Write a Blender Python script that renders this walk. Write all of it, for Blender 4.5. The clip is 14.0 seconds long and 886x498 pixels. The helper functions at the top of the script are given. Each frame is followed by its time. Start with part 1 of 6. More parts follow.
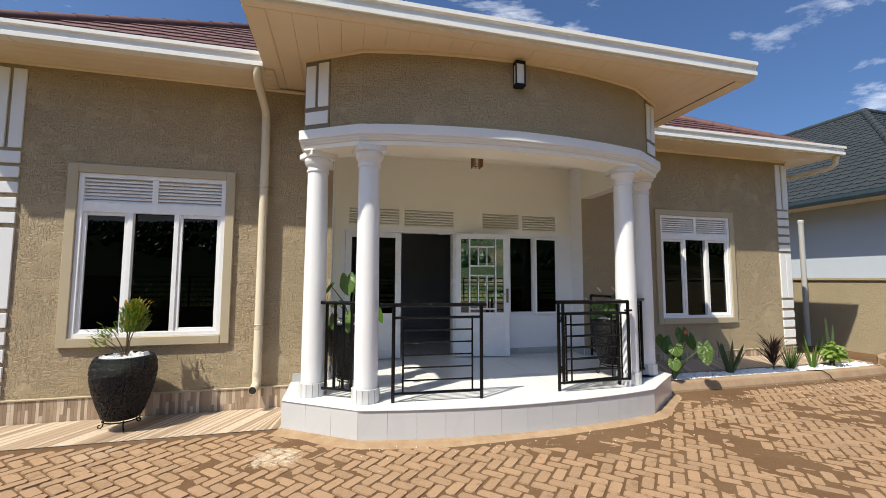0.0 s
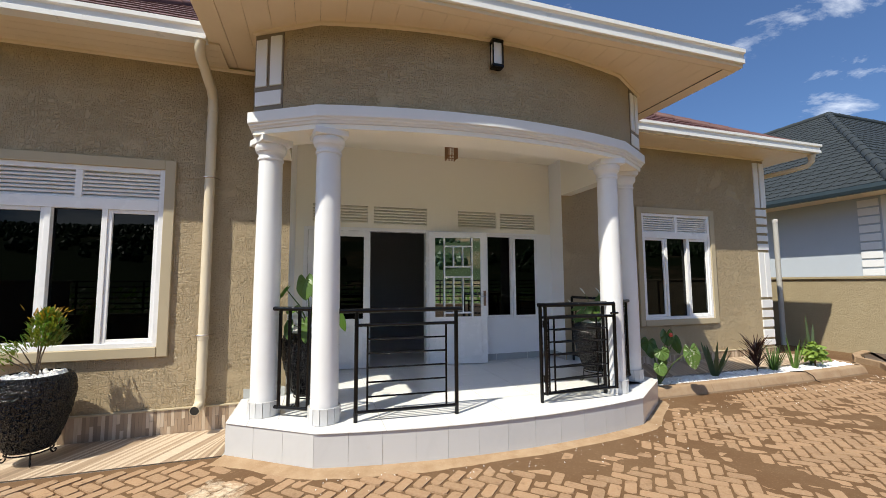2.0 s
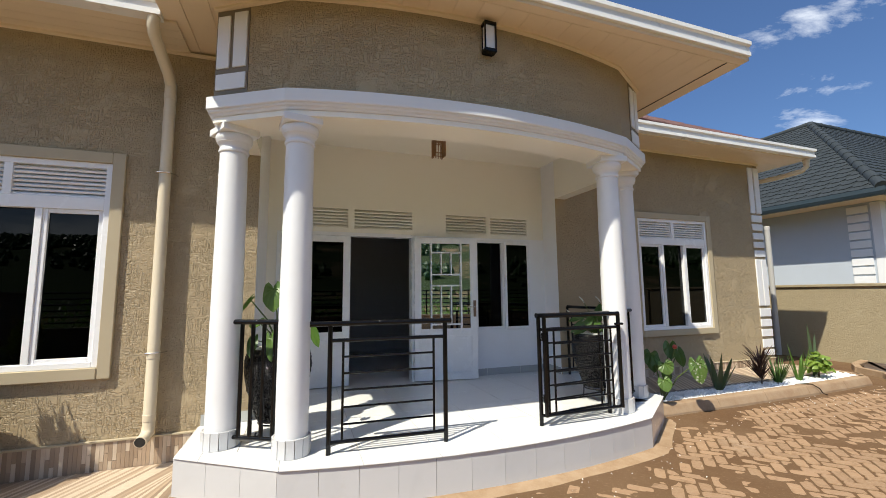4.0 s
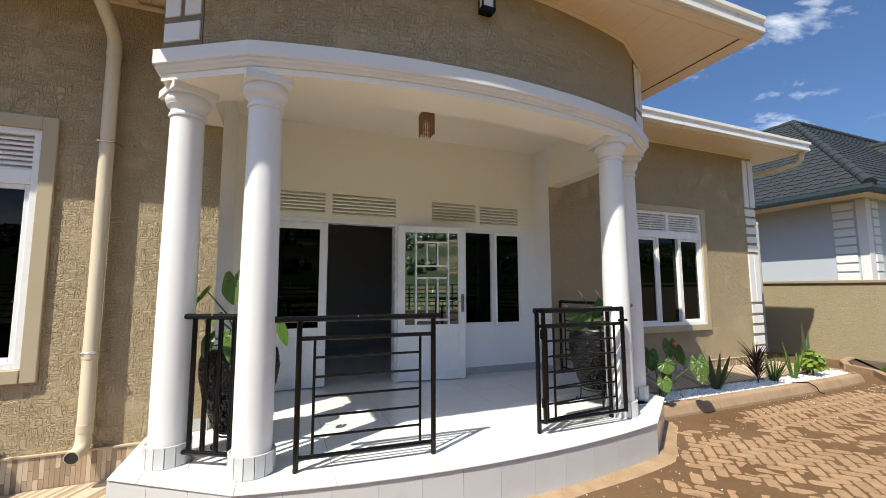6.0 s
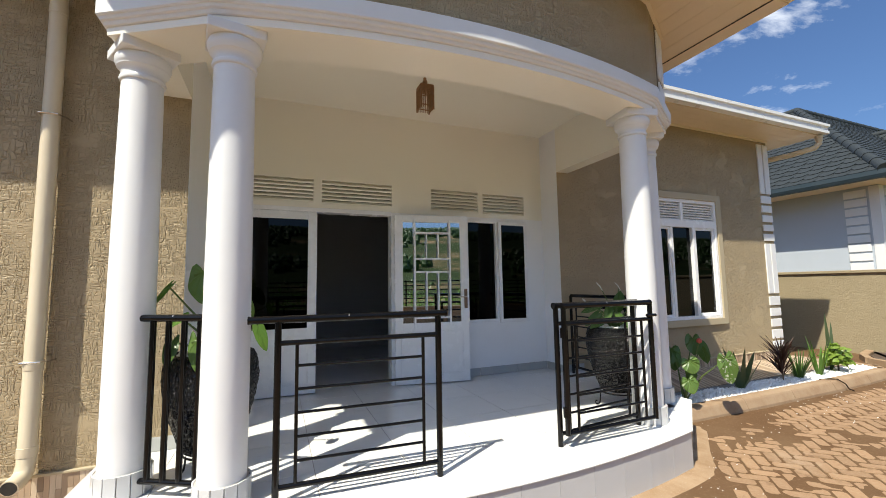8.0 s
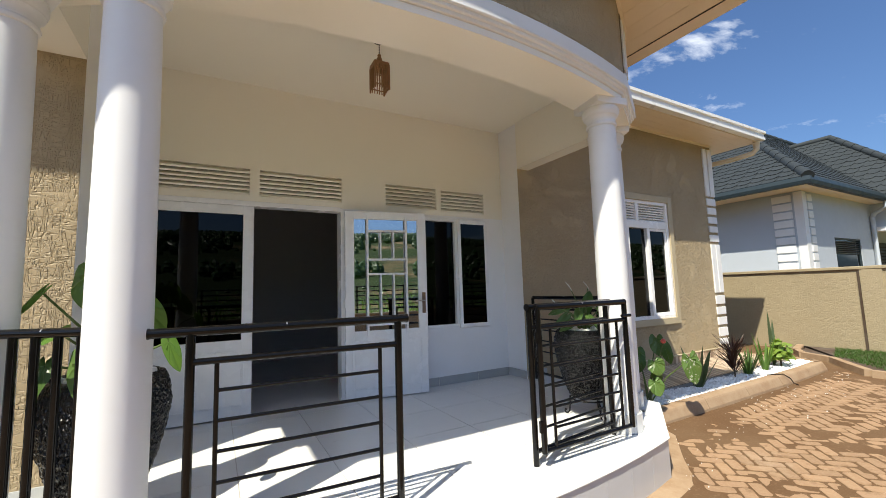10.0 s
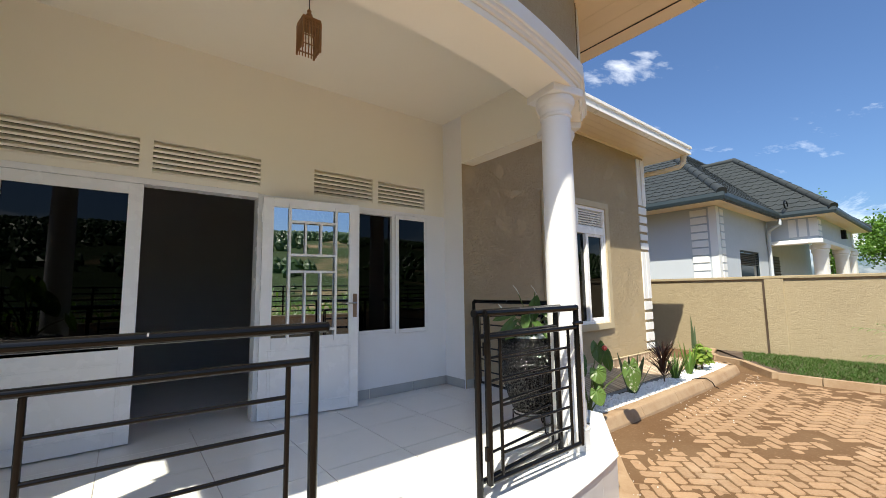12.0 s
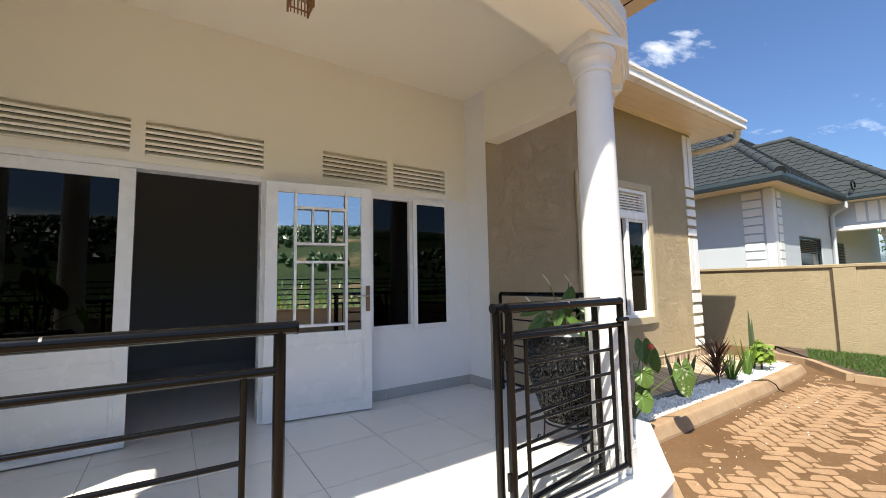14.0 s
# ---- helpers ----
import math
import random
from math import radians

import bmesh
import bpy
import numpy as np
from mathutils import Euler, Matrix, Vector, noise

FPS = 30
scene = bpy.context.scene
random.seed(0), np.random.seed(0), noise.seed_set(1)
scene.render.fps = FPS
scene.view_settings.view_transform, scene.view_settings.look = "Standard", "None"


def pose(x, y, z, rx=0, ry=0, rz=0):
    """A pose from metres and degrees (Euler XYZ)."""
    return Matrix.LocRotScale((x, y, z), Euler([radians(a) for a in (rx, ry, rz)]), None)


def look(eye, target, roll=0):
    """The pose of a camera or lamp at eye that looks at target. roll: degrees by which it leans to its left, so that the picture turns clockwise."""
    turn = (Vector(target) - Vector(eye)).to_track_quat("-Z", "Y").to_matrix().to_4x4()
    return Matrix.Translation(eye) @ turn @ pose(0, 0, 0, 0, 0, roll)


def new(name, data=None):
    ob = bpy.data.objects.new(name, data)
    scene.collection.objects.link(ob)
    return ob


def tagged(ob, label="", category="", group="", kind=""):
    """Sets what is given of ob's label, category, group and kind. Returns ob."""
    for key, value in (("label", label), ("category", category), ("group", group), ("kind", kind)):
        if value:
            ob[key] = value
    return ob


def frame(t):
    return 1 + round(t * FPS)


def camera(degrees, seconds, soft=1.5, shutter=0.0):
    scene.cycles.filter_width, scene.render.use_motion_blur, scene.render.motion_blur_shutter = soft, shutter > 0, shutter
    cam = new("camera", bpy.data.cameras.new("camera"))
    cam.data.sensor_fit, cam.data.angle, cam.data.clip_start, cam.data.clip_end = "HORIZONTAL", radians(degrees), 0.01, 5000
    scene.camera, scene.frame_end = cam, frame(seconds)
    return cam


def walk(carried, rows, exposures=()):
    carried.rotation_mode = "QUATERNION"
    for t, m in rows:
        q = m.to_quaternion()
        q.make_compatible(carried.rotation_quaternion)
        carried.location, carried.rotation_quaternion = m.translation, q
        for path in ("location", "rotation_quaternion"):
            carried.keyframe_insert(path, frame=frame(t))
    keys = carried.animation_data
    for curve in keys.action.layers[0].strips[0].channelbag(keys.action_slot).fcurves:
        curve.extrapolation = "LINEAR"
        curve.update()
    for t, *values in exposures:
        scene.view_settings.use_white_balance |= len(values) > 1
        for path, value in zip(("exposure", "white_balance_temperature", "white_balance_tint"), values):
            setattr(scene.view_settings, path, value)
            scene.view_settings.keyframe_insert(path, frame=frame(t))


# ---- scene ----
cam = camera(95.3, 14.0, 0.9)
PATH = [
    (0, (0.072, 0.247, 1.536), (0.556, 2.181, 1.69), 0.2),
    (0.5, (0.145, 0.359, 1.539), (0.654, 2.287, 1.688), -0.0),
    (1, (0.21, 0.458, 1.542), (0.745, 2.379, 1.688), -0.1),
    (1.5, (0.246, 0.546, 1.533), (0.808, 2.459, 1.682), -0.2),
    (2, (0.254, 0.676, 1.526), (0.845, 2.579, 1.693), -0.3),
    (2.5, (0.269, 0.802, 1.516), (0.888, 2.693, 1.712), -0.5),
    (3, (0.291, 0.89, 1.51), (0.932, 2.772, 1.727), -0.6),
    (5.3, (0.465, 1.402, 1.501), (1.15, 3.269, 1.715), -0.4),
    (5.5, (0.461, 1.438, 1.492), (1.164, 3.299, 1.702), -0.3),
    (6, (0.478, 1.536, 1.478), (1.215, 3.385, 1.673), -0.2),
    (6.5, (0.507, 1.635, 1.459), (1.248, 3.483, 1.642), -0.2),
    (7, (0.566, 1.751, 1.457), (1.288, 3.607, 1.632), -0.3),
    (7.2, (0.582, 1.784, 1.472), (1.298, 3.645, 1.638), -0.2),
    (9.3, (0.596, 2.237, 1.415), (1.485, 4.017, 1.619), -2.2),
    (9.5, (0.639, 2.228, 1.429), (1.545, 4.0, 1.624), -2.0),
    (10, (0.694, 2.369, 1.422), (1.666, 4.105, 1.623), -1.8),
    (10.5, (0.737, 2.465, 1.413), (1.78, 4.161, 1.608), -1.5),
    (11, (0.79, 2.538, 1.412), (1.908, 4.186, 1.602), -1.1),
    (11.5, (0.868, 2.66, 1.413), (2.057, 4.255, 1.616), -1.0),
    (12, (0.911, 2.74, 1.422), (2.143, 4.303, 1.626), -0.8),
    (12.5, (0.962, 2.806, 1.417), (2.191, 4.372, 1.608), -0.5),
    (13, (1.07, 2.88, 1.417), (2.265, 4.474, 1.595), -0.2),
    (13.5, (1.176, 2.928, 1.42), (2.331, 4.552, 1.587), -0.4),
    (14, (1.244, 3.015, 1.409), (2.352, 4.671, 1.579), -1.1),
]
walk(cam, [(t, look(eye, target, roll)) for t, eye, target, roll in PATH],
     exposures=((0.0, 1.36, 6850, 7), (7.0, 1.49, 6950, 6), (12.0, 1.76, 7100, 6), (14.0, 1.90, 7200, 7)))

# ---- world and sun ----
SUN_WAY = Vector((0.585, 0.343, -1.0)).normalized()
sun_el = math.asin(-SUN_WAY.z)
sun_az = math.atan2(-SUN_WAY.x, -SUN_WAY.y)

world = bpy.data.worlds.new("world")
scene.world = world
world.use_nodes = True
wn, wl = world.node_tree.nodes, world.node_tree.links
wn.clear()
w_out = wn.new("ShaderNodeOutputWorld")
w_bg = wn.new("ShaderNodeBackground")
w_bg.inputs["Strength"].default_value = 0.105
w_sky = wn.new("ShaderNodeTexSky")
w_sky.sky_type = "NISHITA"
w_sky.sun_disc = False
w_sky.sun_elevation = sun_el
w_sky.sun_rotation = sun_az
w_sky.altitude = 1500
w_sky.air_density = 1.15
w_sky.dust_density = 8.0
w_sky.ozone_density = 3.5
w_co = wn.new("ShaderNodeTexCoord")
w_map = wn.new("ShaderNodeMapping")
w_map.inputs["Rotation"].default_value = (0.15, -0.35, 0.5)
w_map.inputs["Scale"].default_value = (1.0, 2.2, 4.2)
w_n1 = wn.new("ShaderNodeTexNoise")
w_n1.inputs["Scale"].default_value = 1.9
w_n1.inputs["Detail"].default_value = 9
w_n1.inputs["Roughness"].default_value = 0.62
w_n1.inputs["Distortion"].default_value = 0.35
w_r1 = wn.new("ShaderNodeValToRGB")
w_r1.color_ramp.elements[0].position = 0.60
w_r1.color_ramp.elements[1].position = 0.88
w_mix = wn.new("ShaderNodeMix")
w_mix.data_type = "RGBA"
w_mix.inputs["B"].default_value = (6.9, 7.1, 7.5, 1)
wl.new(w_co.outputs["Generated"], w_map.inputs["Vector"])
wl.new(w_map.outputs["Vector"], w_n1.inputs["Vector"])
wl.new(w_n1.outputs["Fac"], w_r1.inputs["Fac"])
w_sep = wn.new("ShaderNodeSeparateXYZ")
wl.new(w_co.outputs["Generated"], w_sep.inputs["Vector"])
w_low = wn.new("ShaderNodeMapRange")
w_low.inputs["From Min"].default_value = 0.10
w_low.inputs["From Max"].default_value = 0.50
w_low.inputs["To Min"].default_value = 0.045
w_low.inputs["To Max"].default_value = -0.12
wl.new(w_sep.outputs["Z"], w_low.inputs["Value"])
w_n2 = wn.new("ShaderNodeTexNoise")
w_n2.inputs["Scale"].default_value = 1.5
w_n2.inputs["Detail"].default_value = 12
w_n2.inputs["Roughness"].default_value = 0.64
w_n2.inputs["Distortion"].default_value = 0.25
w_map2 = wn.new("ShaderNodeMapping")
w_map2.inputs["Rotation"].default_value = (0.0, 0.55, 0.3)
w_map2.inputs["Scale"].default_value = (1.3, 2.0, 4.0)
wl.new(w_co.outputs["Generated"], w_map2.inputs["Vector"])
wl.new(w_map2.outputs["Vector"], w_n2.inputs["Vector"])
w_add = wn.new("ShaderNodeMath")
wl.new(w_n2.outputs["Fac"], w_add.inputs[0])
wl.new(w_low.outputs["Result"], w_add.inputs[1])
w_r2 = wn.new("ShaderNodeMapRange")
w_r2.inputs["From Min"].default_value = 0.545
w_r2.inputs["From Max"].default_value = 0.78
w_r2.inputs["To Max"].default_value = 0.9
wl.new(w_add.outputs[0], w_r2.inputs["Value"])
w_max = wn.new("ShaderNodeMath")
w_max.operation = "MAXIMUM"
wl.new(w_r1.outputs["Color"], w_max.inputs[0])
wl.new(w_r2.outputs["Result"], w_max.inputs[1])
wl.new(w_max.outputs[0], w_mix.inputs["Factor"])
w_blue = wn.new("ShaderNodeMix")
w_blue.data_type = "RGBA"
w_blue.blend_type = "MULTIPLY"
w_blue.inputs["Factor"].default_value = 1.0
w_blue.inputs["B"].default_value = (0.32, 0.41, 0.54, 1)
wl.new(w_sky.outputs["Color"], w_blue.inputs["A"])
wl.new(w_blue.outputs["Result"], w_mix.inputs["A"])
wl.new(w_mix.outputs["Result"], w_bg.inputs["Color"])
wl.new(w_bg.outputs["Background"], w_out.inputs["Surface"])

sun_data = bpy.data.lights.new("sun", "SUN")
sun_data.energy = 2.45
sun_data.angle = radians(0.53)
sun_data.color = (1.0, 0.955, 0.87)
sun = new("sun", sun_data)
sun.matrix_world = look((-20, -15, 40), Vector((-20, -15, 40)) + SUN_WAY)


# ---- materials ----
class Mat:
    """A node material under construction: principled shader plus chains of textures."""

    def __init__(self, name, color=(0.5, 0.5, 0.5), rough=0.6, metal=0.0, spec=0.5):
        self.m = bpy.data.materials.new(name)
        self.m.use_nodes = True
        self.n, self.l = self.m.node_tree.nodes, self.m.node_tree.links
        self.p = self.n["Principled BSDF"]
        self.p.inputs["Base Color"].default_value = (*color, 1)
        self.p.inputs["Roughness"].default_value = rough
        self.p.inputs["Metallic"].default_value = metal
        self.p.inputs["Specular IOR Level"].default_value = spec
        self.geo = self.n.new("ShaderNodeNewGeometry")
        self.color = None
        self.height = None

    def pos(self, scale=(1, 1, 1), rot=(0, 0, 0)):
        mp = self.n.new("ShaderNodeMapping")
        mp.inputs["Scale"].default_value = scale
        mp.inputs["Rotation"].default_value = rot
        self.l.new(self.geo.outputs["Position"], mp.inputs["Vector"])
        return mp.outputs["Vector"]

    def noise(self, scale, detail=4, rough=0.5, stretch=(1, 1, 1), distort=0.0, rot=(0, 0, 0)):
        t = self.n.new("ShaderNodeTexNoise")
        t.inputs["Scale"].default_value = scale
        t.inputs["Detail"].default_value = detail
        t.inputs["Roughness"].default_value = rough
        t.inputs["Distortion"].default_value = distort
        self.l.new(self.pos(stretch, rot), t.inputs["Vector"])
        return t.outputs["Fac"]

    def voronoi(self, scale, stretch=(1, 1, 1), out="Distance", feature="F1"):
        t = self.n.new("ShaderNodeTexVoronoi")
        t.feature = feature
        t.inputs["Scale"].default_value = scale
        self.l.new(self.pos(stretch), t.inputs["Vector"])
        return t.outputs[out]

    def ramp(self, fac, lo, hi, a=0.0, b=1.0):
        r = self.n.new("ShaderNodeMapRange")
        r.inputs["From Min"].default_value = lo
        r.inputs["From Max"].default_value = hi
        r.inputs["To Min"].default_value = a
        r.inputs["To Max"].default_value = b
        self.l.new(fac, r.inputs["Value"])
        return r.outputs["Result"]

    def math(self, op, a, b=None):
        m = self.n.new("ShaderNodeMath")
        m.operation = op
        for k, v in enumerate((a, b)):
            if v is None:
                continue
            if isinstance(v, (int, float)):
                m.inputs[k].default_value = v
            else:
                self.l.new(v, m.inputs[k])
        return m.outputs[0]

    def tint(self, fac, color):
        """Mix the colour so far with another by fac."""
        mx = self.n.new("ShaderNodeMix")
        mx.data_type = "RGBA"
        if isinstance(fac, (int, float)):
            mx.inputs["Factor"].default_value = fac
        else:
            self.l.new(fac, mx.inputs["Factor"])
        if self.color is None:
            mx.inputs["A"].default_value = self.p.inputs["Base Color"].default_value
        else:
            self.l.new(self.color, mx.inputs["A"])
        mx.inputs["B"].default_value = (*color, 1)
        self.color = mx.outputs["Result"]
        self.l.new(self.color, self.p.inputs["Base Color"])
        return self

    def vary(self, amount=0.3, dark=(0.1, 0.1, 0.1), by="object"):
        if by == "object":
            o = self.n.new("ShaderNodeObjectInfo").outputs["Random"]
        else:
            o = self.geo.outputs["Random Per Island"]
        return self.tint(self.ramp(o, 0, 1, 0, amount), dark)

    def rough_by(self, fac):
        self.l.new(fac, self.p.inputs["Roughness"])
        return self

    def bump(self, h, strength=0.3, dist=0.005):
        b = self.n.new("ShaderNodeBump")
        b.inputs["Strength"].default_value = strength
        b.inputs["Distance"].default_value = dist
        self.l.new(h, b.inputs["Height"])
        if self.height is not None:
            self.l.new(self.height, b.inputs["Normal"])
        self.height = b.outputs["Normal"]
        self.l.new(self.height, self.p.inputs["Normal"])
        return self


def stucco(name, color, dark, light, depth=0.9, fine=24):
    """Painted render combed with short horizontal and vertical scratches."""
    k = Mat(name, color, 0.62, spec=0.35)
    k.tint(k.ramp(k.noise(0.9, 5, 0.6), 0.35, 0.7), dark)
    k.tint(k.ramp(k.noise(14, 4, 0.6), 0.5, 0.8, 0, 0.35), light)
    h1 = k.math("ABSOLUTE", k.math("SUBTRACT", k.noise(fine, 2, 0.5, (0.28, 0.28, 1.7), 0.4), 0.5))
    h2 = k.math("ABSOLUTE", k.math("SUBTRACT", k.noise(fine, 2, 0.5, (1.7, 1.7, 0.28), 0.4), 0.5))
    lines = k.math("MINIMUM", k.ramp(h1, 0.0, 0.05), k.ramp(h2, 0.0, 0.05))
    mask = k.ramp(k.noise(4.5, 3), 0.30, 0.48)
    lines = k.math("MAXIMUM", lines, k.math("SUBTRACT", 1.0, mask))
    k.bump(lines, depth, 0.007)
    k.bump(k.noise(60, 3), 0.25, 0.003)
    return k.m


def paint(name, color, rough=0.45, dirt=(0.5, 0.47, 0.42), amount=0.12, grain=90, spec=0.4):
    k = Mat(name, color, rough, spec=spec)
    k.tint(k.ramp(k.noise(2.3, 6, 0.65), 0.45, 0.8, 0, amount), dirt)
    k.bump(k.noise(grain, 3), 0.08, 0.002)
    k.rough_by(k.ramp(k.noise(7, 3), 0.3, 0.7, rough * 0.85, rough * 1.2))
    return k.m


TAN = stucco("tan_render", (0.435, 0.343, 0.215), (0.395, 0.308, 0.19), (0.49, 0.395, 0.26), 0.95)
TRIM = paint("trim_paint", (0.46, 0.385, 0.26), 0.55, (0.36, 0.29, 0.19), 0.2)
FENCE = stucco("fence_render", (0.36, 0.293, 0.186), (0.325, 0.262, 0.165), (0.40, 0.332, 0.215), 0.4, 16)
WHITE = paint("white_paint", (0.78, 0.78, 0.78), 0.38)
FRAME = paint("white_window_frame", (0.85, 0.85, 0.85), 0.25, amount=0.05)
ck = Mat("cream_wall_paint", (0.90, 0.865, 0.765), 0.2, spec=0.4)
ck.tint(ck.ramp(ck.noise(0.7, 2, 0.4), 0.3, 0.7, 0, 0.3), (0.87, 0.83, 0.725))
ck.bump(ck.noise(2.5, 1), 0.06, 0.01)
CREAM = ck.m
SKIRTW = paint("white_wall_paint", (0.86, 0.86, 0.86), 0.35, (0.7, 0.69, 0.66), 0.2, 40)
GUTTER = paint("white_gutter", (0.80, 0.79, 0.77), 0.3, (0.6, 0.55, 0.48), 0.15)
SOFFIT = paint("cream_soffit", (0.78, 0.65, 0.48), 0.4, (0.58, 0.47, 0.33), 0.25)
PIPE = paint("cream_pipe", (0.66, 0.57, 0.42), 0.33, (0.45, 0.37, 0.26), 0.25)
BLACK = paint("black_metal_paint", (0.004, 0.0038, 0.0038), 0.12, (0.006, 0.0056, 0.0056), 0.25, 60, 0.28)
WELD = Mat("worn_weld", (0.45, 0.43, 0.42), 0.35, 0.8).m
CHROME = Mat("chrome", (0.6, 0.58, 0.55), 0.2, 1.0).m
BRONZE = paint("bronze_handle", (0.22, 0.14, 0.09), 0.35, (0.1, 0.06, 0.04), 0.5)
INNER = paint("inner_wall_paint", (0.42, 0.40, 0.37), 0.6)


def tile_mat(name, color, vein, rough, ripple=0.0):
    k = Mat(name, color, rough, spec=0.5)
    k.tint(k.ramp(k.noise(1.7, 7, 0.6, (1, 1, 1), 1.2), 0.48, 0.62, 0, 0.35), vein)
    k.tint(k.ramp(k.noise(9, 5, 0.7), 0.62, 0.8, 0, 0.25), (0.45, 0.38, 0.3))
    k.vary(0.08, (0.55, 0.55, 0.56))
    k.rough_by(k.ramp(k.noise(5, 4), 0.3, 0.75, rough * 0.9, rough * 1.25))
    if ripple:
        k.bump(k.noise(5.5, 2, 0.4), ripple, 0.02)
    return k.m


TILE = tile_mat("white_porcelain_tile", (0.78, 0.775, 0.75), (0.73, 0.725, 0.70), 0.08, 0.04)
RISER = tile_mat("pale_grey_riser_tile", (0.55, 0.55, 0.55), (0.48, 0.48, 0.48), 0.14)
SKIRT = tile_mat("grey_skirting_tile", (0.42, 0.43, 0.42), (0.36, 0.37, 0.36), 0.2)
GROUT = paint("grout", (0.42, 0.39, 0.35), 0.8)


def strip_tile(name):
    k = Mat(name, (0.46, 0.34, 0.235), 0.4)
    k.vary(0.75, (0.17, 0.115, 0.075))
    o = k.n.new("ShaderNodeObjectInfo").outputs["Random"]
    k.tint(k.math("GREATER_THAN", k.math("FRACT", k.math("MULTIPLY", o, 7.3)), 0.62), (0.60, 0.49, 0.37))
    k.tint(k.ramp(k.noise(30, 4, 0.6, (1, 1, 0.15)), 0.4, 0.7, 0, 0.3), (0.32, 0.23, 0.16))
    k.bump(k.noise(45, 3), 0.15, 0.002)
    return k.m


DARKJOINT = paint("dark_brown_joint", (0.07, 0.045, 0.028), 0.7)
STRIP = strip_tile("striped_stone_tile")


def spill(k):
    """A splash of dried cream paint on the paving, with a ragged outline."""
    sub = k.n.new("ShaderNodeVectorMath")
    sub.operation = "DISTANCE"
    sub.inputs[1].default_value = (-0.44, 4.12, 0.0)
    k.l.new(k.pos(), sub.inputs[0])
    d = k.math("SUBTRACT", sub.outputs["Value"], k.math("MULTIPLY", k.noise(9, 5, 0.7), 0.40))
    k.tint(k.math("MULTIPLY", k.ramp(d, -0.03, 0.02, 0.8, 0.0), k.ramp(k.noise(16, 5, 0.75), 0.38, 0.6)), (0.60, 0.50, 0.37))


def paver_mat(name, by):
    k = Mat(name, (0.34, 0.212, 0.122), 0.8, spec=0.25)
    k.vary(0.8, (0.25, 0.155, 0.09), by)
    k.tint(k.ramp(k.noise(45, 5, 0.7), 0.42, 0.7, 0, 0.35), (0.42, 0.315, 0.205))
    k.tint(k.ramp(k.noise(3.1, 5, 0.6), 0.5, 0.72, 0, 0.5), (0.34, 0.215, 0.13))
    k.tint(k.ramp(k.noise(6.5, 7, 0.7), 0.56, 0.68, 0, 0.75), (0.17, 0.10, 0.055))
    k.tint(k.ramp(k.noise(0.8, 4, 0.6), 0.6, 0.75, 0, 0.5), (0.44, 0.34, 0.24))
    spill(k)
    k.bump(k.noise(110, 4), 0.35, 0.004)
    return k.m


PAVER = paver_mat("worn_clay_paver", "object")
PAVER_FAR = paver_mat("worn_clay_paver_far", "island")
mk = Mat("brown_mud", (0.12, 0.065, 0.031), 0.85, spec=0.2)
mk.tint(mk.ramp(mk.noise(1.2, 6, 0.65), 0.4, 0.65), (0.145, 0.086, 0.045))
mk.tint(mk.ramp(mk.noise(40, 4, 0.7), 0.55, 0.75, 0, 0.4), (0.28, 0.19, 0.115))
spill(mk)
mk.bump(mk.noise(70, 5), 0.5, 0.006)
MUD = mk.m
mk = Mat("kerb_concrete", (0.35, 0.25, 0.16), 0.85, spec=0.2)
mk.tint(mk.ramp(mk.noise(3, 6, 0.65), 0.4, 0.7), (0.27, 0.17, 0.10))
mk.tint(mk.ramp(mk.noise(60, 3, 0.7), 0.6, 0.75, 0, 0.5), (0.42, 0.33, 0.24))
mk.bump(mk.noise(80, 5), 0.5, 0.004)
KERB = mk.m
mk = Mat("dry_sand", (0.36, 0.25, 0.155), 0.9, spec=0.15)
mk.tint(mk.ramp(mk.noise(5, 6, 0.65), 0.4, 0.7), (0.27, 0.17, 0.095))
mk.tint(mk.ramp(mk.noise(80, 3, 0.7), 0.55, 0.75, 0, 0.5), (0.46, 0.36, 0.26))
mk.bump(mk.noise(90, 5), 0.5, 0.005)
SAND = mk.m
mk = Mat("far_earth", (0.25, 0.15, 0.08), 0.95, spec=0.1)
mk.tint(mk.ramp(mk.noise(0.05, 6, 0.65), 0.42, 0.55), (0.09, 0.12, 0.035))
mk.tint(mk.ramp(mk.noise(0.3, 5, 0.7), 0.5, 0.75, 0, 0.6), (0.05, 0.08, 0.02))
EARTH = mk.m
mk = Mat("hillside", (0.035, 0.055, 0.018), 0.95, spec=0.1)
mk.tint(mk.ramp(mk.noise(0.016, 6, 0.7, (1, 1, 2.5)), 0.54, 0.66), (0.26, 0.175, 0.10))
mk.tint(mk.ramp(mk.noise(0.09, 6, 0.75), 0.48, 0.68), (0.02, 0.035, 0.012))
HILL = mk.m


def roof_mat(name, color, dark, light):
    k = Mat(name, color, 0.6, spec=0.4)
    k.vary(0.4, dark, "island")
    k.tint(k.ramp(k.noise(160, 2, 0.8), 0.5, 0.72, 0, 0.5), light)
    k.tint(k.ramp(k.noise(1.5, 4), 0.5, 0.7, 0, 0.4), dark)
    k.bump(k.noise(200, 2), 0.4, 0.003)
    return k.m


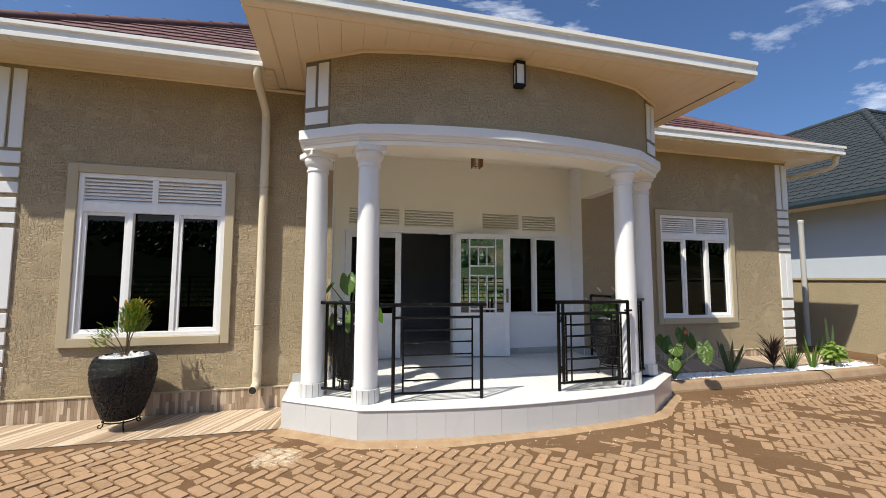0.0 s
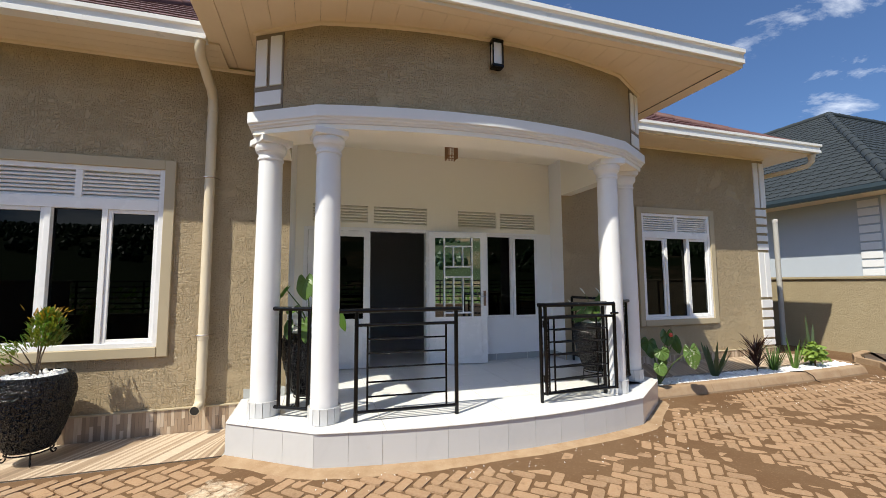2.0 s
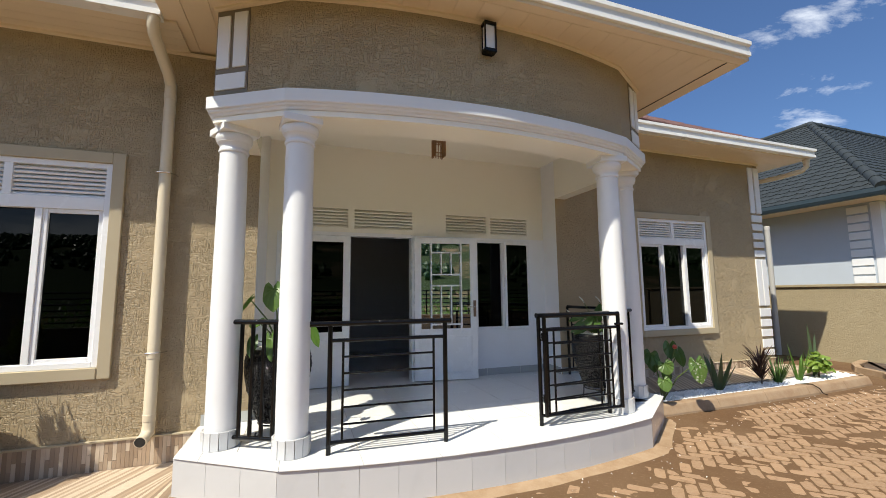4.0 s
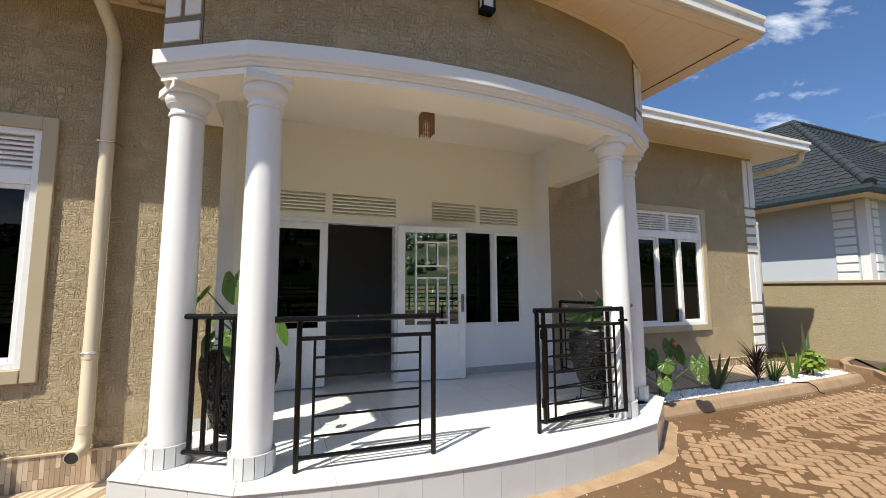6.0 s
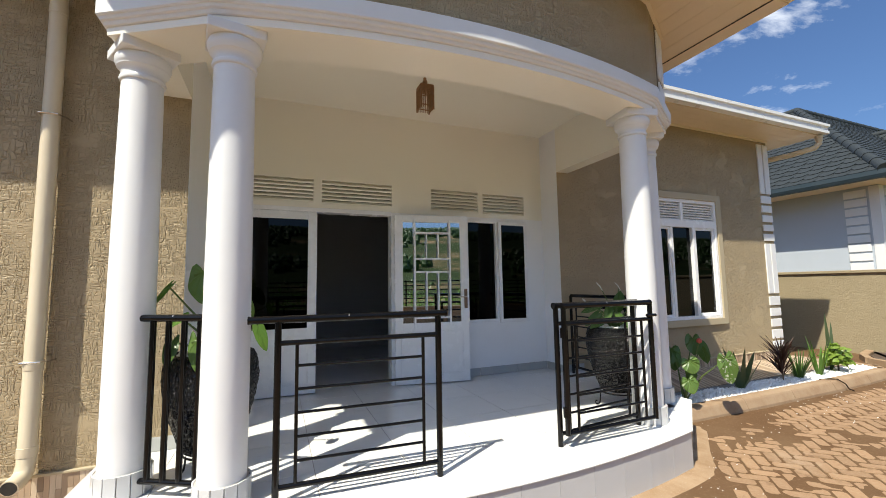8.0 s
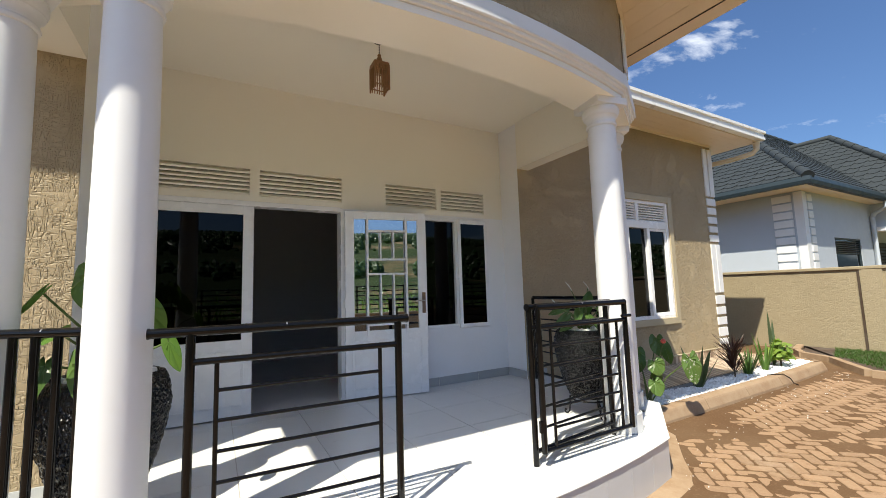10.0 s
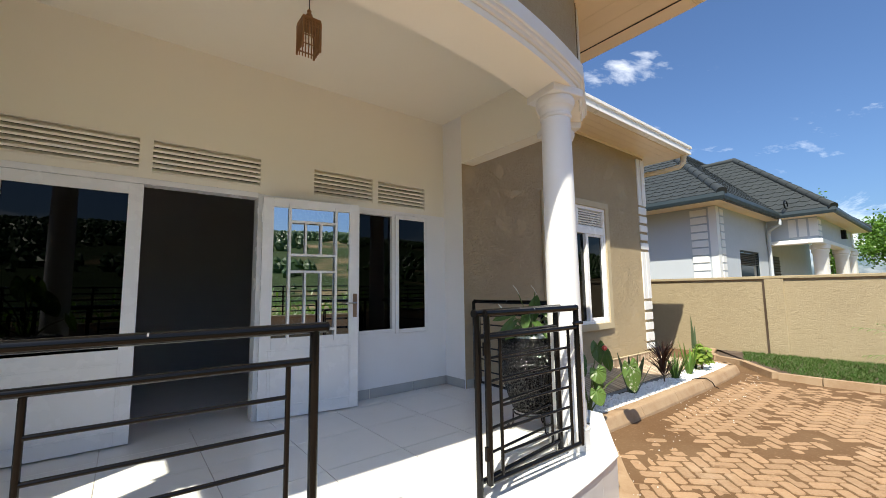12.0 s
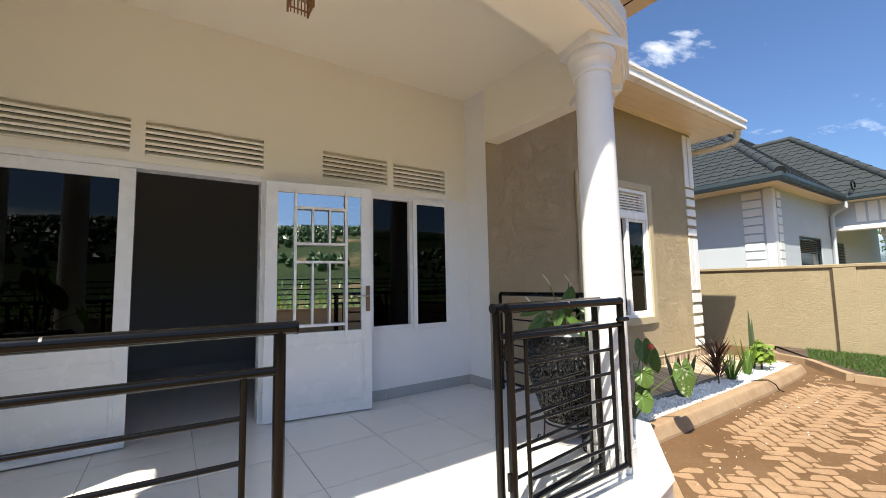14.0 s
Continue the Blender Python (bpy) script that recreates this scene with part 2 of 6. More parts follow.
MAROON = roof_mat("maroon_stone_coated_tile", (0.13, 0.055, 0.05), (0.06, 0.03, 0.03), (0.22, 0.12, 0.11))
SLATE = roof_mat("charcoal_stone_coated_tile", (0.03, 0.036, 0.038), (0.02, 0.025, 0.027), (0.065, 0.075, 0.078))
SLATE_TRIM = paint("dark_blue_grey_gutter", (0.024, 0.038, 0.046), 0.45, (0.04, 0.052, 0.058), 0.3)
BLUEWALL = paint("pale_blue_wall", (0.47, 0.515, 0.57), 0.6, (0.42, 0.455, 0.5), 0.3)


def glass(name, mirror, tint):
    m = bpy.data.materials.new(name)
    m.use_nodes = True
    n, l = m.node_tree.nodes, m.node_tree.links
    n.clear()
    out = n.new("ShaderNodeOutputMaterial")
    mix = n.new("ShaderNodeMixShader")
    tr = n.new("ShaderNodeBsdfTransparent")
    tr.inputs["Color"].default_value = (*tint, 1)
    gl = n.new("ShaderNodeBsdfGlossy")
    gl.inputs["Roughness"].default_value = 0.0
    gl.inputs["Color"].default_value = (0.84, 0.87, 0.9, 1)
    fr = n.new("ShaderNodeFresnel")
    fr.inputs["IOR"].default_value = 1.5 if mirror else 1.33
    mr = n.new("ShaderNodeMapRange")
    mr.inputs["To Min"].default_value = mirror
    l.new(fr.outputs["Fac"], mr.inputs["Value"])
    l.new(mr.outputs["Result"], mix.inputs["Fac"])
    l.new(tr.outputs["BSDF"], mix.inputs[1])
    l.new(gl.outputs["BSDF"], mix.inputs[2])
    l.new(mix.outputs["Shader"], out.inputs["Surface"])
    return m


GLASS = glass("dark_tinted_glass", 0.0, (0.05, 0.05, 0.055))
MIRROR = glass("reflective_glass", 0.62, (0.25, 0.27, 0.28))


def leaf_mat(name, color, other, rough=0.35, flecks=False):
    k = Mat(name, color, rough, spec=0.4)
    k.vary(0.6, other, "island")
    k.tint(k.ramp(k.noise(25, 3), 0.5, 0.75, 0, 0.35), other)
    if flecks:
        k.tint(k.ramp(k.noise(26, 4, 0.7), 0.58, 0.62), (0.6, 0.62, 0.5))
    tl = k.n.new("ShaderNodeBsdfTranslucent")
    tl.inputs["Color"].default_value = (color[0] * 2.2, color[1] * 2.2, color[2] * 1.2, 1)
    ms = k.n.new("ShaderNodeMixShader")
    ms.inputs["Fac"].default_value = 0.25
    k.l.new(k.p.outputs["BSDF"], ms.inputs[1])
    k.l.new(tl.outputs["BSDF"], ms.inputs[2])
    k.l.new(ms.outputs["Shader"], k.n["Material Output"].inputs["Surface"])
    return k.m


LEAF = leaf_mat("green_leaf", (0.085, 0.175, 0.03), (0.12, 0.22, 0.04))
LEAF_LIME = leaf_mat("lime_leaf", (0.15, 0.23, 0.04), (0.20, 0.28, 0.06))
LEAF_PALE = leaf_mat("mottled_anthurium_leaf", (0.10, 0.18, 0.045), (0.14, 0.22, 0.06))
LEAF_FLECK = leaf_mat("white_flecked_leaf", (0.10, 0.18, 0.045), (0.14, 0.22, 0.06), flecks=True)
LEAF_DARK = leaf_mat("dark_green_leaf", (0.05, 0.105, 0.022), (0.085, 0.15, 0.04))
LEAF_RED = leaf_mat("burgundy_leaf", (0.05, 0.024, 0.018), (0.085, 0.035, 0.025))
LEAF_SNAKE = leaf_mat("snake_plant_leaf", (0.055, 0.085, 0.045), (0.12, 0.15, 0.08))
LEAF_OLIVE = leaf_mat("olive_leaf", (0.12, 0.15, 0.02), (0.19, 0.19, 0.03))
LEAF_ORANGE = leaf_mat("orange_tip_leaf", (0.30, 0.20, 0.02), (0.35, 0.12, 0.02))
PETAL = paint("white_petal", (0.75, 0.73, 0.60), 0.5)
REDPETAL = paint("red_flower", (0.55, 0.09, 0.06), 0.4)
STEM = paint("woody_stem", (0.11, 0.075, 0.045), 0.8)
GREENSTEM = paint("green_stem", (0.10, 0.15, 0.04), 0.6)
SOIL = paint("soil", (0.07, 0.045, 0.03), 0.95)
GRASS = leaf_mat("lawn_grass", (0.04, 0.095, 0.015), (0.07, 0.125, 0.022), 0.6)
mk = Mat("white_pebbles", (0.80, 0.79, 0.77), 0.6)
mk.vary(0.5, (0.66, 0.64, 0.60), "island")
PEBBLE = mk.m
mk = Mat("black_glazed_basket_pot", (0.003, 0.003, 0.0033), 0.13, spec=0.45)
mk.tint(mk.ramp(mk.noise(40, 4, 0.7), 0.6, 0.75, 0, 0.4), (0.010, 0.0095, 0.0095))
mk.bump(mk.voronoi(62, (1, 1, 0.8)), 1.0, 0.016)
POTM = mk.m
WOOD = paint("pendant_wood", (0.30, 0.16, 0.07), 0.5, (0.16, 0.08, 0.03), 0.5)
LAMPW = paint("frosted_lamp_glass", (0.78, 0.78, 0.80), 0.3)
MOUTHSHADE = paint("pipe_mouth_shade", (0.02, 0.018, 0.015), 0.9)
# near-black: shade painted into gaps, also black paint of rose and far slats
GAPSHADE_BLACK = paint("gap_shade_and_black_paint", (0.05, 0.045, 0.04), 0.9)


# ---- mesh helpers ----
def thing(name, label, category, group="", kind="", at=(0, 0, 0), rz=0.0):
    ob = new(name)
    ob.empty_display_size = 0.1
    ob.matrix_basis = pose(*at, 0, 0, rz)
    return tagged(ob, label, category, group, kind)


def finish(bm, name, smooth=False):
    me = bpy.data.meshes.new(name)
    bmesh.ops.recalc_face_normals(bm, faces=bm.faces)
    bm.to_mesh(me)
    bm.free()
    if smooth:
        for p in me.polygons:
            p.use_smooth = True
        me.set_sharp_from_angle(angle=radians(38))
    return me


def part(name, bm, material, parent, label="", smooth=False, kind=""):
    """Link a bmesh as one mesh object under a thing or a part (in the parent's own space)."""
    me = finish(bm, name, smooth)
    me.materials.append(material)
    ob = new(name, me)
    ob.parent = parent
    return tagged(ob, label, kind=kind)


def piece(name, me, parent, m):
    ob = new(name, me)
    ob.parent = parent
    ob.matrix_basis = m
    return ob


def struct(name, bm, material, label, category="", smooth=False):
    me = finish(bm, name, smooth)
    me.materials.append(material)
    return tagged(new(name, me), label, category, kind="structure")


def box(bm, x0, y0, z0, x1, y1, z1, bevel=0.0, m=None):
    r = bmesh.ops.create_cube(bm, size=1.0)
    vs = r["verts"]
    bmesh.ops.scale(bm, vec=(x1 - x0, y1 - y0, z1 - z0), verts=vs)
    bmesh.ops.translate(bm, vec=((x0 + x1) / 2, (y0 + y1) / 2, (z0 + z1) / 2), verts=vs)
    if bevel:
        es = list({e for v in vs for e in v.link_edges})
        r = bmesh.ops.bevel(bm, geom=es, offset=bevel, segments=2, affect="EDGES", profile=0.5)
        vs = list({v for f in r["faces"] for v in f.verts} | {v for v in vs if v.is_valid})
    if m is not None:
        bmesh.ops.transform(bm, matrix=m, verts=vs)
    return bm


def B(*a, **k):
    return box(bmesh.new(), *a, **k)


def rod(bm, a, b, r, seg=10, r2=None):
    """A capped round bar from a to b."""
    a, b = Vector(a), Vector(b)
    d = b - a
    q = d.to_track_quat("Z", "Y").to_matrix().to_4x4()
    bmesh.ops.create_cone(bm, cap_ends=True, segments=seg, radius1=r, radius2=r if r2 is None else r2,
                          depth=d.length, matrix=Matrix.Translation((a + b) / 2) @ q)
    return bm


def tube(bm, pts, r, seg=8):
    """A round tube along a polyline, carried along without twisting."""
    pts = [Vector(p) for p in pts]
    rings = []
    last, q = None, None
    for i, p in enumerate(pts):
        d = (pts[min(i + 1, len(pts) - 1)] - pts[max(i - 1, 0)]).normalized()
        q = d.to_track_quat("Z", "Y") if last is None else last.rotation_difference(d) @ q
        last = d
        rr = r[i] if isinstance(r, (list, tuple)) else r
        rings.append([bm.verts.new(p + q @ Vector((rr * math.cos(2 * math.pi * k / seg), rr * math.sin(2 * math.pi * k / seg), 0)))
                      for k in range(seg)])
    for a, b in zip(rings, rings[1:]):
        for k in range(seg):
            bm.faces.new((a[k], a[(k + 1) % seg], b[(k + 1) % seg], b[k]))
    bm.faces.new(rings[0][::-1])
    bm.faces.new(rings[-1])
    return bm


def lathe(bm, prof, seg=40, c=(0, 0, 0), wobble=None):
    """Turn a profile of (radius, z) round a vertical axis at c."""
    rings = []
    for i, (r, z) in enumerate(prof):
        ring = []
        for k in range(seg):
            a = 2 * math.pi * k / seg
            rr = r + (wobble(a, z, i) if wobble else 0)
            ring.append(bm.verts.new((c[0] + rr * math.cos(a), c[1] + rr * math.sin(a), c[2] + z)))
        rings.append(ring)
    for a, b in zip(rings, rings[1:]):
        for k in range(seg):
            bm.faces.new((a[k], a[(k + 1) % seg], b[(k + 1) % seg], b[k]))
    bm.faces.new(rings[0][::-1])
    bm.faces.new(rings[-1])
    return bm


def offset_path(pts, d):
    """The plan polyline moved d to its right-hand side, mitred."""
    out = []
    n = len(pts)
    for i, p in enumerate(pts):
        ns = []
        for a, b in ((i - 1, i), (i, i + 1)):
            if 0 <= a and b < n:
                v = Vector((pts[b][0] - pts[a][0], pts[b][1] - pts[a][1])).normalized()
                ns.append(Vector((v.y, -v.x)))
        m = sum(ns, Vector((0, 0))).normalized()
        s = d / max(0.4, m.dot(ns[0]))
        out.append((p[0] + m.x * s, p[1] + m.y * s))
    return out


def sweep(bm, path, prof):
    """Sweep a closed profile of (outward offset, z) along a plan polyline."""
    rings = []
    lines = [offset_path(path, o) for o, _ in prof]
    for i in range(len(path)):
        rings.append([bm.verts.new((lines[k][i][0], lines[k][i][1], prof[k][1])) for k in range(len(prof))])
    m = len(prof)
    for a, b in zip(rings, rings[1:]):
        for k in range(m):
            bm.faces.new((a[k], b[k], b[(k + 1) % m], a[(k + 1) % m]))
    bm.faces.new(rings[0])
    bm.faces.new(rings[-1][::-1])
    return bm


def slab(bm, outline, z0, z1):
    top = [bm.verts.new((x, y, z1)) for x, y in outline]
    bot = [bm.verts.new((x, y, z0)) for x, y in outline]
    bm.faces.new(top)
    bm.faces.new(bot[::-1])
    n = len(top)
    for k in range(n):
        bm.faces.new((top[k], bot[k], bot[(k + 1) % n], top[(k + 1) % n]))
    return bm


def holed(axis, lo, hi, u0, u1, z0, z1, holes):
    """A wall between lo and hi on one axis, from u0 to u1 along the other, with openings (u0, u1, z0, z1) through it."""
    bm = bmesh.new()
    us = sorted({u0, u1, *[h[0] for h in holes], *[h[1] for h in holes]})
    zs = sorted({z0, z1, *[h[2] for h in holes], *[h[3] for h in holes]})
    vs = {}

    def v(u, w, z):
        key = (round(u, 5), round(w, 5), round(z, 5))
        if key not in vs:
            vs[key] = bm.verts.new((u, w, z) if axis == "y" else (w, u, z))
        return vs[key]

    def solid(i, j):
        if not (0 <= i < len(us) - 1 and 0 <= j < len(zs) - 1):
            return False
        u, z = (us[i] + us[i + 1]) / 2, (zs[j] + zs[j + 1]) / 2
        return not any(h[0] < u < h[1] and h[2] < z < h[3] for h in holes)

    for i in range(len(us) - 1):
        for j in range(len(zs) - 1):
            if not solid(i, j):
                continue
            a, b, c, d = us[i], us[i + 1], zs[j], zs[j + 1]
            for w in (lo, hi):
                bm.faces.new((v(a, w, c), v(b, w, c), v(b, w, d), v(a, w, d)))
            for (di, dj), (p, q) in (((-1, 0), ((a, c), (a, d))), ((1, 0), ((b, c), (b, d))), ((0, -1), ((a, c), (b, c))), ((0, 1), ((a, d), (b, d)))):
                if not solid(i + di, j + dj):
                    bm.faces.new((v(p[0], lo, p[1]), v(q[0], lo, q[1]), v(q[0], hi, q[1]), v(p[0], hi, p[1])))
    return bm


# ---- plan ----
YL, YR, YB = 5.56, 6.32, 6.68        # faces of the left wing, the right wing and the wall behind the porch
XL, XR = -3.62, 8.68                 # ends of the house
XA, XB = -0.06, 4.04                 # sides of the porch recess
PZ = 0.30                            # porch floor
CX = 1.92                            # middle of the porch
SZ = 3.93                            # soffit of the wings
ZW = 3.96


def bowed(half_end, y_end, half_arc, y_arc, y_top, n):
    """Plan line of the bowed porch front: a chamfer, an arc, a chamfer."""
    sag = y_arc - y_top
    r = (half_arc ** 2 + sag ** 2) / (2 * sag)
    th = math.asin(half_arc / r)
    arc = [(CX + r * math.sin(-th + 2 * th * k / n), y_top + r - r * math.cos(-th + 2 * th * k / n)) for k in range(n + 1)]
    return [(CX - half_end, y_end), *arc, (CX + half_end, y_end)]

# ---- ground ----
bm = bmesh.new()
GX = [-3000, -300, -60, -14, -6, 0, 6, 12, 18, 60, 300, 3000]
GY = [-3000, -400, -60, -12, -2.7, 2, 6, 15, 60, 300, 3000]
grid = [[bm.verts.new((x, y, -0.03)) for x in GX] for y in GY]
for j in range(len(GY) - 1):
    for i in range(len(GX) - 1):
        bm.faces.new((grid[j][i], grid[j][i + 1], grid[j + 1][i + 1], grid[j + 1][i]))
struct("ground", bm, EARTH, "bare brown earth and green scrub reaching the horizon", "ground")
struct("yard_bed", B(-6.0, -2.6, -0.028, 11.15, 15.0, -0.014), MUD, "brown muddy bedding of the paved yard", "ground")

# ---- walls ----
WIN_L = (-2.80, -1.30, 0.89, 2.73)
WIN_R = (5.61, 7.17, 0.87, 2.73)
struct("wall_left_wing", holed("y", YL, YL + 0.2, XL, XA, 0, ZW, [WIN_L]), TAN, "tan textured render wall of the left wing", "wall")
struct("wall_right_wing", holed("y", YR, YR + 0.2, XB, XR, 0, ZW, [WIN_R]), TAN, "tan textured render wall of the right wing", "wall")
struct("wall_left_end", B(XL, YL + 0.2, 0, XL + 0.2, 14, ZW), TAN, "tan textured render end wall", "wall")
struct("wall_right_end", B(XR - 0.2, YR + 0.2, 0, XR, 14, ZW), TAN, "tan textured render end wall", "wall")
struct("wall_rear", B(XL, 14, 0, XR, 14.2, ZW), TAN, "tan render rear wall", "wall")
struct("wall_porch_left", B(XA - 0.2, YL + 0.2, 0, XA, 10.0, 3.54), SKIRTW, "white painted side wall of the porch recess", "wall")
struct("wall_porch_right", B(XB, YR + 0.2, 0, XB + 0.2, 10.0, 3.54), SKIRTW, "white painted side wall of the porch recess", "wall")
struct("wall_porch_right_face", B(XB - 0.004, YR + 0.003, PZ, XB - 0.0005, YB, 3.54), SKIRTW, "white painted face of the recess side", "wall")
struct("wall_porch_left_face", B(XA + 0.0005, YL + 0.003, PZ, XA + 0.004, YB, 3.54), SKIRTW, "white painted face of the recess side", "wall")
VENTS = [(0.17, 0.95, 2.41, 2.67), (1.04, 1.86, 2.40, 2.67), (2.37, 3.03, 2.40, 2.665), (3.10, 3.74, 2.39, 2.655)]
struct("wall_porch_back", holed("y", YB, YB + 0.2, XA, XB, PZ, 3.54,
                                [(0.10, 1.86, PZ, 2.34), (2.83, 3.75, 0.97, 2.30), *VENTS]),
       CREAM, "cream painted wall behind the porch, white below", "wall")
struct("partition_rear", B(XL + 0.2, 10.0, 0, XR - 0.2, 10.1, 3.6), INNER, "grey painted inner wall", "wall")
struct("floor_inside", B(XL + 0.2, YB + 0.2, 0.0, XR - 0.2, 10.0, PZ - 0.004), TILE, "pale tiled floor inside the house", "floor")
struct("ceiling_inside", B(XL + 0.2, YB + 0.22, 3.62, XR - 0.2, 14, 3.66), INNER, "plain painted inner ceiling", "ceiling")

# ---- porch platform ----
EDGE = bowed(2.42, 4.79, 1.67, 4.27, 4.09, 24)
EDGE[-1] = (4.36, 4.84)
deck = [*EDGE, (4.36, YR), (XB, YR), (XB, YB), (XA, YB), (XA, YL), (EDGE[0][0], YL)]
struct("porch_platform", slab(bmesh.new(), offset_path(EDGE, -0.008) + deck[len(EDGE):], 0, PZ - 0.006), GROUT,
       "grey grout bed of the raised porch platform", "platform")

# ---- bowed wall above the porch ----
FRONT = bowed(2.28, 4.79, 1.685, 4.44, 4.23, 28)
UPPER = [(FRONT[0][0], YL), *FRONT, (FRONT[-1][0] + 0.04, YR)]
struct("wall_porch_bow", sweep(bmesh.new(), UPPER, [(0, 3.14), (0, ZW), (-0.12, ZW), (-0.12, 3.14)]), TAN,
       "bowed tan textured render wall above the porch", "wall")
cornice = [(0.05, 3.145), (0.05, 3.045), (0.044, 3.037), (0.036, 3.037), (0.033, 3.018), (0.024, 3.012), (0.019, 3.012), (0.014, 2.992), (0.006, 2.987), (0.001, 2.987),
           (-0.02, 2.987), (-0.02, 3.145)]
struct("porch_cornice", sweep(bmesh.new(), UPPER, cornice), WHITE, "white moulded cornice along the porch front", "cornice")
struct("porch_beam", sweep(bmesh.new(), FRONT, [(0.0, 2.985), (-0.002, 2.94), (-0.35, 2.94), (-0.35, 3.54), (-0.022, 3.54), (-0.022, 2.985)]), CREAM, "cream painted bowed beam over the columns", "beam")
struct("porch_beam_left", B(FRONT[0][0] + 0.002, FRONT[0][1] + 0.15, 2.943, XA + 0.004, YL, 3.54), CREAM, "cream painted side beam of the porch", "beam")
struct("porch_beam_right", B(XB - 0.004, FRONT[-1][1] + 0.15, 2.943, FRONT[-1][0] + 0.02, YR, 3.54), CREAM, "cream painted side beam of the porch", "beam")
struct("porch_ceiling", slab(bmesh.new(), offset_path(UPPER, -0.16) + [(4.3, YB + 0.1), (XA - 0.1, YB + 0.1)], 3.54, 3.57), CREAM,
       "glossy cream painted porch ceiling", "ceiling")

# ---- soffits, gutters, roofs ----


def soffit(name, x0, y0, x1, y1, z, along, label, n):
    """A soffit of narrow boards with open joints, as one mesh."""
    bm = bmesh.new()
    for k in range(n):
        if along == "x":
            w = (y1 - y0) / n
            box(bm, x0, y0 + k * w + 0.0015, z, x1, y0 + (k + 1) * w - 0.0015, z + 0.02)
        else:
            w = (x1 - x0) / n
            box(bm, x0 + k * w + 0.0015, y0, z, x0 + (k + 1) * w - 0.0015, y1, z + 0.02)
    return struct(name, bm, SOFFIT, label, "ceiling")


EL, ER, EP = 4.965, 5.69, 3.86
PXL, PXR = -0.84, 4.86
soffit("soffit_left_wing", XL - 0.6, EL + 0.1, PXL + 0.1, YL, SZ, "x", "cream boarded soffit under the eaves", 4)
soffit("soffit_right_wing", 4.3, ER + 0.1, XR + 0.62, YR, SZ, "x", "cream boarded soffit under the eaves", 4)
soffit("soffit_right_end", XR, YR, XR + 0.62, 14.6, SZ + 0.002, "y", "cream boarded soffit under the eaves", 4)
soffit("soffit_left_end", XL - 0.6, YL, XL, 14.6, SZ + 0.002, "y", "cream boarded soffit under the eaves", 4)
soffit("soffit_porch", PXL + 0.192, EP + 0.122, PXR - 0.205, 5.62, ZW, "y", "cream boarded soffit of the porch roof", 24)
soffit("soffit_porch_side", 4.2, 5.62, PXR - 0.205, YR + 0.02, ZW, "y", "cream boarded soffit of the porch roof", 3)
for nm, p in (("soffit_bead_left", [(XL, YL), (FRONT[0][0], YL)]), ("soffit_bead_right", [(FRONT[-1][0] + 0.04, YR), (XR, YR)])):
    struct(nm, sweep(bmesh.new(), p, [(0.002, SZ), (0.03, SZ), (0.03, SZ - 0.022), (0.002, SZ - 0.03)]), SOFFIT, "cream bead where soffit meets wall", "trim")
struct("soffit_bead_porch", sweep(bmesh.new(), UPPER, [(0.002, ZW), (0.03, ZW), (0.03, ZW - 0.022), (0.002, ZW - 0.03)]), SOFFIT,
       "cream bead where soffit meets the bowed wall", "trim")
gut = [(0, 0), (0, 0.045), (-0.012, 0.055), (-0.012, 0.105), (0.014, 0.118), (0.014, 0.16), (-0.01, 0.16), (-0.012, 0.13), (-0.12, 0.13), (-0.12, 0)]


def gutter(name, path, z, label):
    return struct(name, sweep(bmesh.new(), path, [(o, z + h) for o, h in gut]), GUTTER, label, "gutter")


gutter("gutter_left_wing", [(XL - 0.62, 14.6), (XL - 0.62, EL), (PXL, EL)], 3.925, "white stepped metal gutter along the eaves")
gutter("gutter_right_wing", [(4.62, ER), (XR + 0.66, ER), (XR + 0.66, 14.6)], 3.945, "white stepped metal gutter along the eaves")
gutter("gutter_porch", [(PXL, EP), (PXR, EP)], 4.0, "white stepped metal gutter along the front of the porch roof")
struct("porch_fascia_base", B(PXL, EP + 0.03, 3.962, PXR, EP + 0.12, 3.999), SOFFIT, "cream base board under the porch gutter", "trim")
for nm, x0, x1 in (("porch_bargeboard_left", PXL, PXL + 0.19), ("porch_bargeboard_right", PXR - 0.19, PXR)):
    struct(nm, B(x0, EP + 0.122, 3.955, x1, 6.6, 4.13, 0.004), SOFFIT, "cream board closing the side of the porch roof", "trim")
# solid dark strip, the shade of an open joint given as colour
struct("soffit_gap_shade", B(PXR - 0.203, EP + 0.13, 3.9545, PXR - 0.191, 6.3, 3.9605), GAPSHADE_BLACK, "dark strip standing for the shaded open joint beside the soffit boards", "trim")


